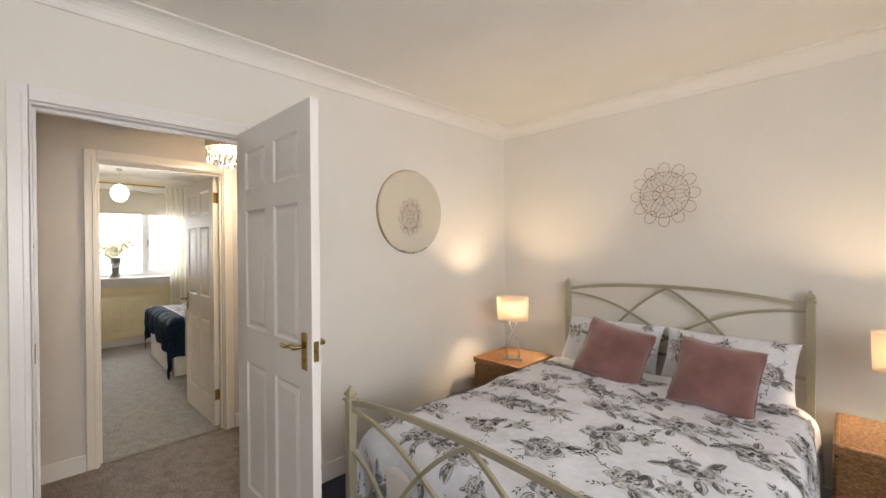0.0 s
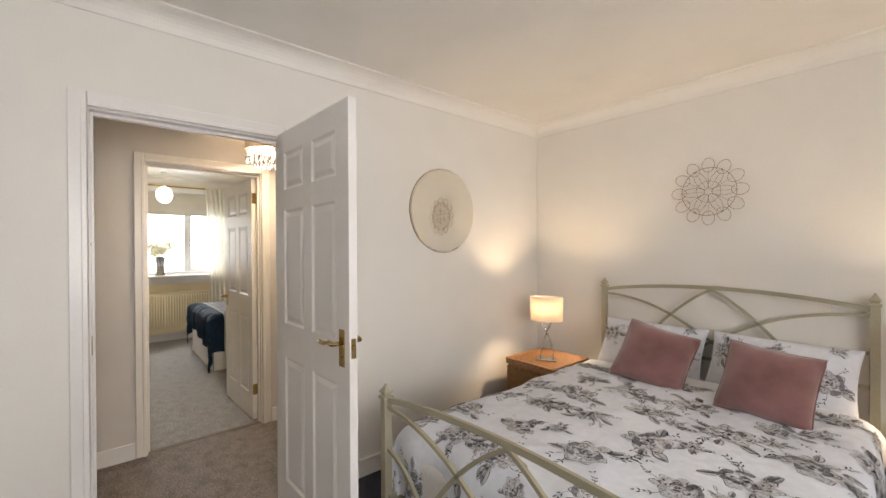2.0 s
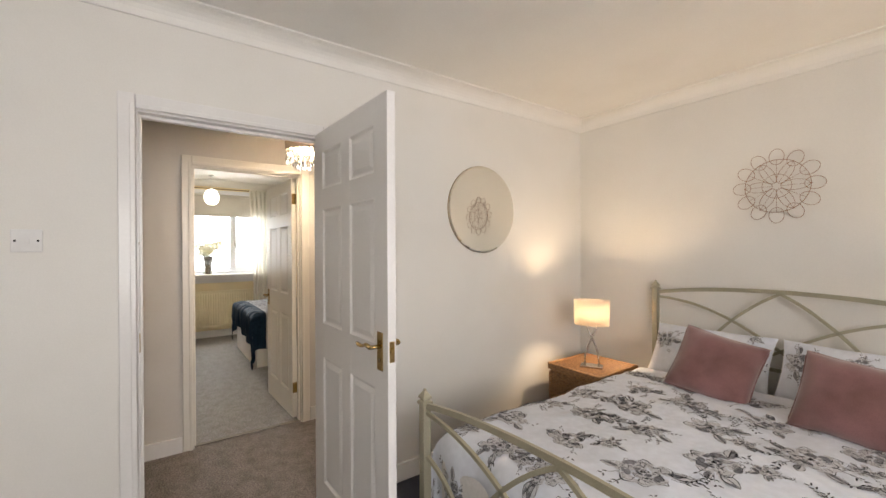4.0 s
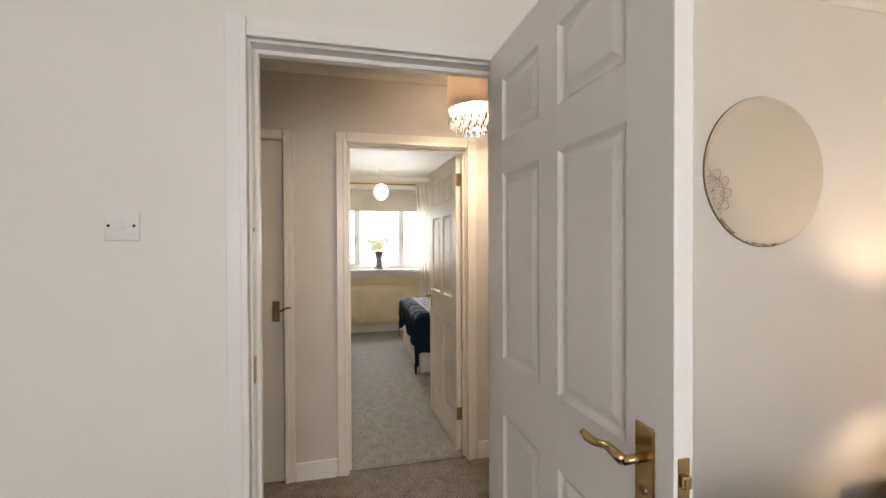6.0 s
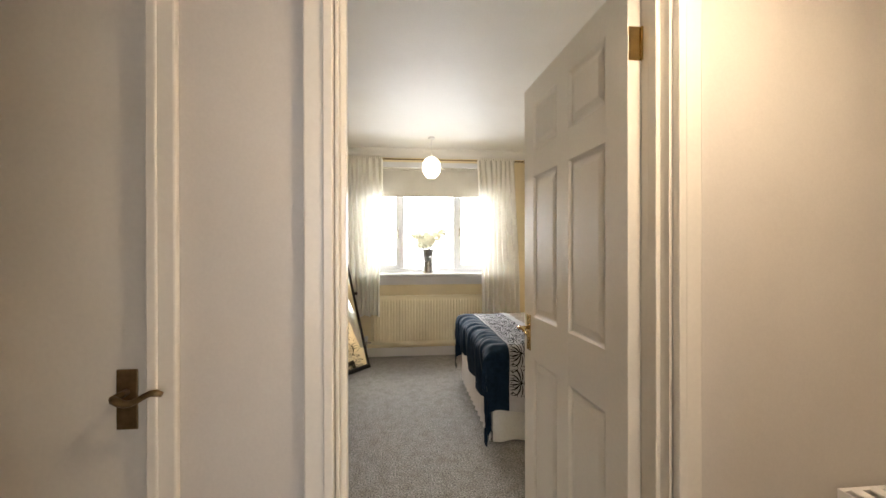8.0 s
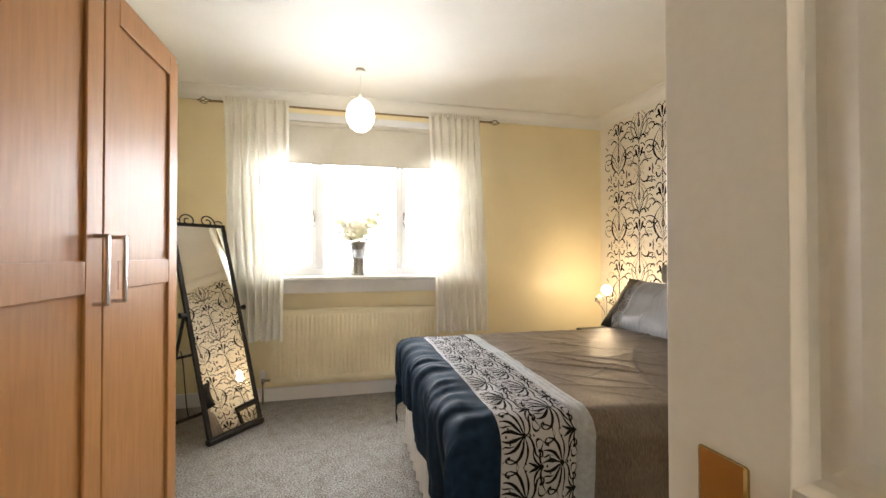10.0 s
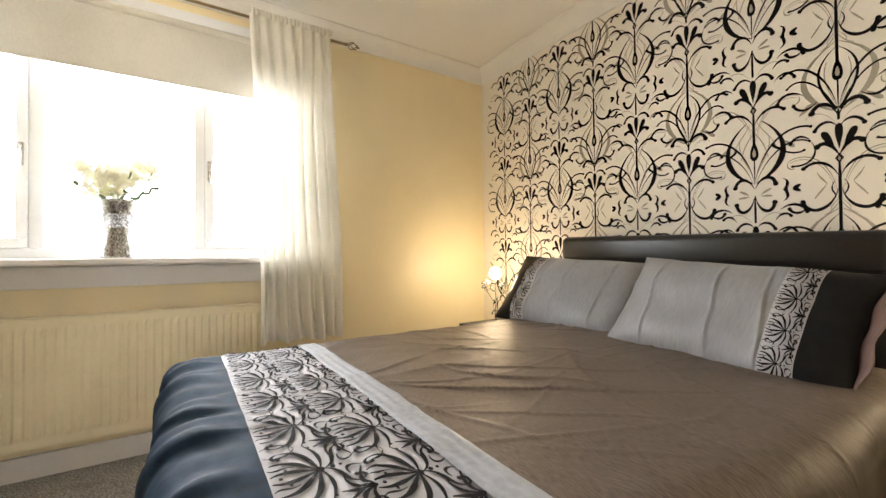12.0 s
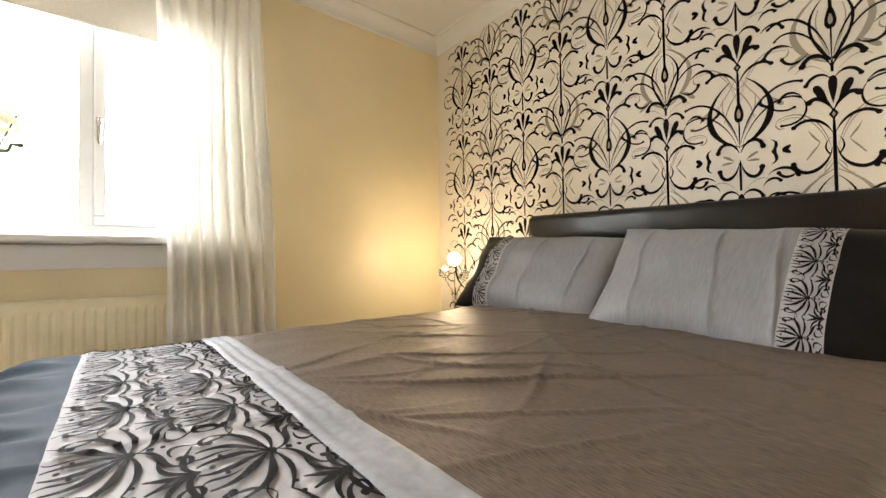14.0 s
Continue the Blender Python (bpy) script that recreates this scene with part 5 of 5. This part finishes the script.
striped_pillow(pose(-6.29, 2.62, 0.80, -38, 3, 6), -1, "silver satin pillow with damask strip and black end")
p2 = striped_pillow(pose(-5.53, 2.53, 0.785, -38, 4, -2), 1, "silver satin pillow with damask strip, its black end gaping")
bm = sheet(lambda u, v: Vector((0.362 + 0.022 * (1 - v * v) * u + 0.006 * math.sin(v * 9), -0.045 * (1 - v * v) * (0.4 + 0.6 * u) - 0.012, 0.185 * v)), span(-1, 1, 6), span(-1, 1, 20))
solid(part("lining", bm, material("brown_lining", (0.22, 0.14, 0.12), 0.4, scale=30, vary=0.1, bump=0.2), p2, "gaping brown pillowcase lining", True), 0.003)


def bedside(x, y):
    """A small dark bedside table with a flower lamp on it."""
    e = thing("bedside_table", "small black bedside table beside the dark bed", "bedside table", pose(x, y, 0), group="dark bedside tables")
    part("top", box((-0.18, -0.18, 0.50), (0.18, 0.18, 0.53), 0.005), M_IRON, e)
    for sx in (-1, 1):
        for sy in (-1, 1):
            part("leg", box((sx * 0.165 - 0.015, sy * 0.165 - 0.015, 0.0), (sx * 0.165 + 0.015, sy * 0.165 + 0.015, 0.50), 0.003), M_IRON, e)
    lp = thing("flower_lamp", "small lit lamp with glass ball flowers on wire stems", "table lamp", pose(x, y, 0.53), group="flower lamps")
    part("base", lathe([(0.06, 0.0), (0.058, 0.01), (0.012, 0.02), (0.0, 0.02)], 20, caps=False), M_CHROME, lp)
    for ox, oy, oz, r in ((0.0, 0.0, 0.345, 0.042), (-0.035, -0.05, 0.265, 0.036), (0.05, 0.03, 0.25, 0.034)):
        part("stem", tube([(0, 0, 0.015), (ox * 0.3, oy * 0.3, oz * 0.6), (ox, oy, oz - r)], 0.003, 6), M_CHROME, lp)
        bm = bmesh.new()
        bmesh.ops.create_icosphere(bm, subdivisions=2, radius=r)
        part("bulb", bm, M_BULB if r > 0.04 else M_CRYSTAL, lp, "glass ball flower", m=pose(ox, oy, oz)).visible_shadow = False
        if r < 0.04:
            cage = bmesh.new()
            bmesh.ops.create_icosphere(cage, subdivisions=1, radius=r * 1.08)
            wires = bmesh.new()
            for ed in cage.edges:
                tube([ed.verts[0].co, ed.verts[1].co], 0.0016, 4, wires)
            cage.free()
            part("wire_cage", wires, M_CHROME, lp, m=pose(ox, oy, oz))


bedside(-6.99, 2.74)
bedside(-4.88, 2.78)
sk = thing("wall_socket", "white plastic wall socket low on the yellow wall", "socket", pose(-7.05, LW, 0.38))
part("plate", box((-0.043, 0.0, -0.043), (0.043, 0.009, 0.043), 0.003), M_PLASTIC, sk)
for x in (-0.012, 0.012):
    part("slot", box((x - 0.003, 0.0088, -0.01), (x + 0.003, 0.0095, 0.0)), M_DARK, sk)

# ---- the wallpaper's figures, flat prints on the papered wall ----
# each curve: four control points in the plane and a width; all are mirrored left and right
SHARED_INK = [
    (0.004, -0.193, 0.020, -0.142, 0.070, -0.116, 0.104, -0.152, 0.0125), (0.004, -0.010, 0.022, 0.026, 0.055, 0.018, 0.068, -0.013, 0.0100),
    (0.000, -0.120, 0.014, -0.080, 0.040, -0.051, 0.062, -0.075, 0.0165),
]
SHARED_TAUPE = [
    (0.006, -0.264, 0.018, -0.142, 0.085, -0.077, 0.150, -0.113, 0.0045), (0.010, -0.264, 0.024, -0.152, 0.088, -0.090, 0.146, -0.121, 0.0030),
    (0.150, -0.113, 0.162, -0.134, 0.146, -0.154, 0.130, -0.144, 0.0050), (0.010, 0.008, 0.040, 0.064, 0.080, 0.062, 0.095, 0.039, 0.0030),
]
LYRE_INK = [
    (0.004, -0.440, 0.075, -0.418, 0.165, -0.296, 0.028, -0.180, 0.0215), (0.003, -0.425, 0.030, -0.296, 0.110, -0.212, 0.186, -0.247, 0.0080),
    (0.008, -0.435, 0.045, -0.322, 0.130, -0.264, 0.182, -0.304, 0.0060), (0.182, -0.304, 0.212, -0.337, 0.200, -0.405, 0.128, -0.394, 0.0070),
    (0.002, -0.466, 0.020, -0.409, 0.066, -0.412, 0.072, -0.453, 0.0150), (0.003, -0.505, 0.014, -0.573, 0.062, -0.582, 0.068, -0.530, 0.0150),
    (0.096, -0.435, 0.122, -0.448, 0.106, -0.471, 0.104, -0.481, 0.0125), (0.096, -0.528, 0.122, -0.515, 0.106, -0.492, 0.104, -0.481, 0.0125),
]
BETWEEN_LYRE = [
    (0.075, -0.030, 0.095, -0.002, 0.128, -0.002, 0.140, -0.034, 0.0110), (0.085, -0.565, 0.110, -0.535, 0.158, -0.540, 0.170, -0.578, 0.0120),
    (0.070, -0.606, 0.080, -0.578, 0.108, -0.572, 0.120, -0.590, 0.0105), (0.070, -0.300, 0.100, -0.330, 0.140, -0.350, 0.165, -0.335, 0.0070),
]
BETWEEN_OPEN = [
    (0.100, -0.490, 0.128, -0.458, 0.170, -0.462, 0.182, -0.500, 0.0120), (0.060, -0.525, 0.080, -0.555, 0.118, -0.556, 0.130, -0.522, 0.0110),
    (0.090, -0.300, 0.110, -0.330, 0.140, -0.330, 0.150, -0.305, 0.0100), (0.080, -0.045, 0.100, -0.015, 0.130, -0.015, 0.142, -0.045, 0.0105),
]
LYRE_TAUPE = [
    (0.003, -0.431, 0.022, -0.347, 0.062, -0.322, 0.052, -0.245, 0.0045), (0.028, -0.187, -0.020, -0.245, -0.040, -0.283, -0.048, -0.337, 0.0045),
    (0.020, -0.494, 0.032, -0.484, 0.046, -0.474, 0.056, -0.471, 0.0120), (0.020, -0.499, 0.034, -0.499, 0.048, -0.499, 0.060, -0.502, 0.0110),
    (0.002, -0.154, 0.020, -0.219, 0.060, -0.245, 0.075, -0.296, 0.0035),
]
OPEN_INK = [
    (0.006, -0.242, 0.016, -0.322, 0.092, -0.345, 0.108, -0.283, 0.0140), (0.004, -0.337, 0.060, -0.386, 0.080, -0.450, 0.006, -0.566, 0.0080),
    (0.004, -0.553, 0.030, -0.425, 0.105, -0.345, 0.168, -0.394, 0.0085), (0.006, -0.566, 0.050, -0.444, 0.118, -0.405, 0.150, -0.448, 0.0065),
    (0.002, -0.595, 0.018, -0.530, 0.066, -0.530, 0.076, -0.569, 0.0165), (0.010, -0.206, 0.030, -0.232, 0.022, -0.251, 0.012, -0.264, 0.0050),
    (0.150, -0.077, 0.170, -0.051, 0.192, -0.051, 0.200, -0.033, 0.0120),
]
OPEN_TAUPE = [
    (0.006, -0.577, 0.060, -0.553, 0.185, -0.425, 0.006, -0.317, 0.0200), (0.066, -0.170, 0.056, -0.193, 0.046, -0.206, 0.036, -0.219, 0.0060),
    (0.036, -0.219, 0.046, -0.239, 0.060, -0.252, 0.072, -0.273, 0.0060), (0.004, -0.277, 0.016, -0.299, 0.030, -0.304, 0.026, -0.322, 0.0030),
    (0.003, -0.566, 0.024, -0.489, 0.050, -0.450, 0.030, -0.386, 0.0040), (0.004, -0.277, -0.012, -0.309, -0.030, -0.335, -0.046, -0.337, 0.0035),
]


def figure(lyre):
    """Two meshes, black and taupe, of one wallpaper figure; the fan's tip is the origin."""
    ink, tau = bmesh.new(), bmesh.new()

    def put(x, z):
        return Vector((x, 0.0, z))

    def put2(x, z):
        return Vector((x, 0.0006, z))

    def top(x, z):
        return Vector((x, -0.0005, z))
    drop_z = -0.306 if lyre else -0.425
    stroke(ink, [(0, -0.13), (0, -0.19), (0, -0.25), (0, drop_z)], 0.0105, put, (0.5, 0.9))
    stroke(ink, [(0, drop_z), (0, drop_z - 0.07), (0, drop_z - 0.14)], 0.0050, put, (0.8, 0.5))
    stroke(ink, [(0, -0.495 if lyre else -0.57), (0, -0.55 if lyre else -0.59), (0, -0.612)], 0.0085, put, (0.5, 0.9))
    for a, ln in ((0, 0.122), (0.42, 0.110), (-0.42, 0.110)):
        blob(ink, math.sin(a) * ln * 0.62, -0.122 + math.cos(a) * ln * 0.62, ln * 0.40, 0.0098, math.pi / 2 - a, put, 14, -0.8)
    blob(ink, 0, -0.129, 0.020, 0.0125, math.pi / 2, put, 4)
    blob(tau, 0, -0.130, 0.009, 0.005, math.pi / 2, top, 4)
    blob(ink, 0, drop_z, 0.040, 0.0145, math.pi / 2, put, 14, 0.45)
    blob(tau, 0, drop_z - 0.005, 0.019, 0.0062, math.pi / 2, top, 10, 0.4)
    for sg in (-1, 1):
        for own, place, lists in ((ink, put, (SHARED_INK, LYRE_INK + BETWEEN_LYRE if lyre else OPEN_INK + BETWEEN_OPEN)), (tau, put2, (SHARED_TAUPE, LYRE_TAUPE if lyre else OPEN_TAUPE))):
            for c in lists[0] + lists[1]:
                w = c[8] * (1.0 if c[8] > 0.019 else 0.86 if c[8] > 0.0102 else 1.0)
                fat = w > 0.019
                stroke(own, bez([sg * c[q] if q % 2 == 0 else c[q] for q in range(8)], 14), w, place, (0.12, 0.12 if fat else 1.0 if own is ink else 0.6))
                if 0.0055 < w and not fat and own is ink:
                    blob(own, sg * c[6], c[7], w * 0.74, w * 0.74, 0, lambda x, z: Vector((x, -0.0002, z)), 9)
        # a heart and loose leaves between the columns
        if lyre:
            blob(ink, sg * 0.140, -0.475, 0.015, 0.0075, sg * 0.6, put, 9, 0.3)
            blob(ink, sg * 0.140, -0.487, 0.015, 0.0075, -sg * 0.6, put, 9, 0.3)
            blob(tau, sg * 0.172, -0.180, 0.030, 0.008, sg * 0.75, put2, 10, -0.5)
        else:
            blob(tau, sg * 0.150, -0.038, 0.028, 0.008, sg * 0.75, put2, 10, -0.5)
    return ink, tau


papered = bpy.data.objects["wall_papered"]
meshes = []
for dark in (True, False):
    pair = []
    for bm, mt in zip(figure(dark), (M_INK, M_INK2)):
        for fc in bm.faces:
            fc.normal_update()
            if fc.normal.y > 0:
                fc.normal_flip()
        me = bpy.data.meshes.new("figure")
        bm.to_mesh(me)
        bm.free()
        me.materials.append(mt)
        pair.append(me)
    meshes.append(pair)


def clipped(which, top):
    """The figure's two meshes cut off level at a height above its origin."""
    out = []
    for me in meshes[which]:
        bm = bmesh.new()
        bm.from_mesh(me)
        bmesh.ops.bisect_plane(bm, geom=list(bm.verts) + list(bm.edges) + list(bm.faces), plane_co=(0, 0, top), plane_no=(0, 0, 1), clear_outer=True)
        cut = bpy.data.meshes.new("figure")
        bm.to_mesh(cut)
        bm.free()
        cut.materials.append(me.materials[0])
        out.append(cut)
    return out


for col in range(15):
    x = -5.601 + (col - 7) * 0.2655
    if not WW + 0.06 < x < WHR - 0.1:
        continue
    even = (col - 7) % 2 == 0
    for row in range(-3, 3):
        z = (1.738 if even else 1.480) + row * 0.627
        if z < 0.1 or z - 0.63 > 2.36:
            continue
        use = meshes[0 if even else 1] if z + 0.07 < 2.39 else clipped(0 if even else 1, 2.41 - z)
        for k, nm in ((0, "black_figure"), (1, "taupe_figure")):
            ob = new(nm, use[k])
            ob.parent = papered
            ob.location = (x, WP - 0.0015, z)

cable = thing("overhead_cable", "thin grey overhead cable between two far poles outside", "cable", pose(-19.5, 0, -3.0))
part("cable", tube([(0, -30, 6.42), (0, -10, 6.38), (0, 0, 6.36), (0, 10, 6.38), (0, 32, 6.42)], 0.014, 6), M_CHROME, cable)
for y in (-30, 32):
    part("pole", tube([(0, y, 0), (0, y, 6.6)], 0.1, 10), M_DARKBROWN, cable)
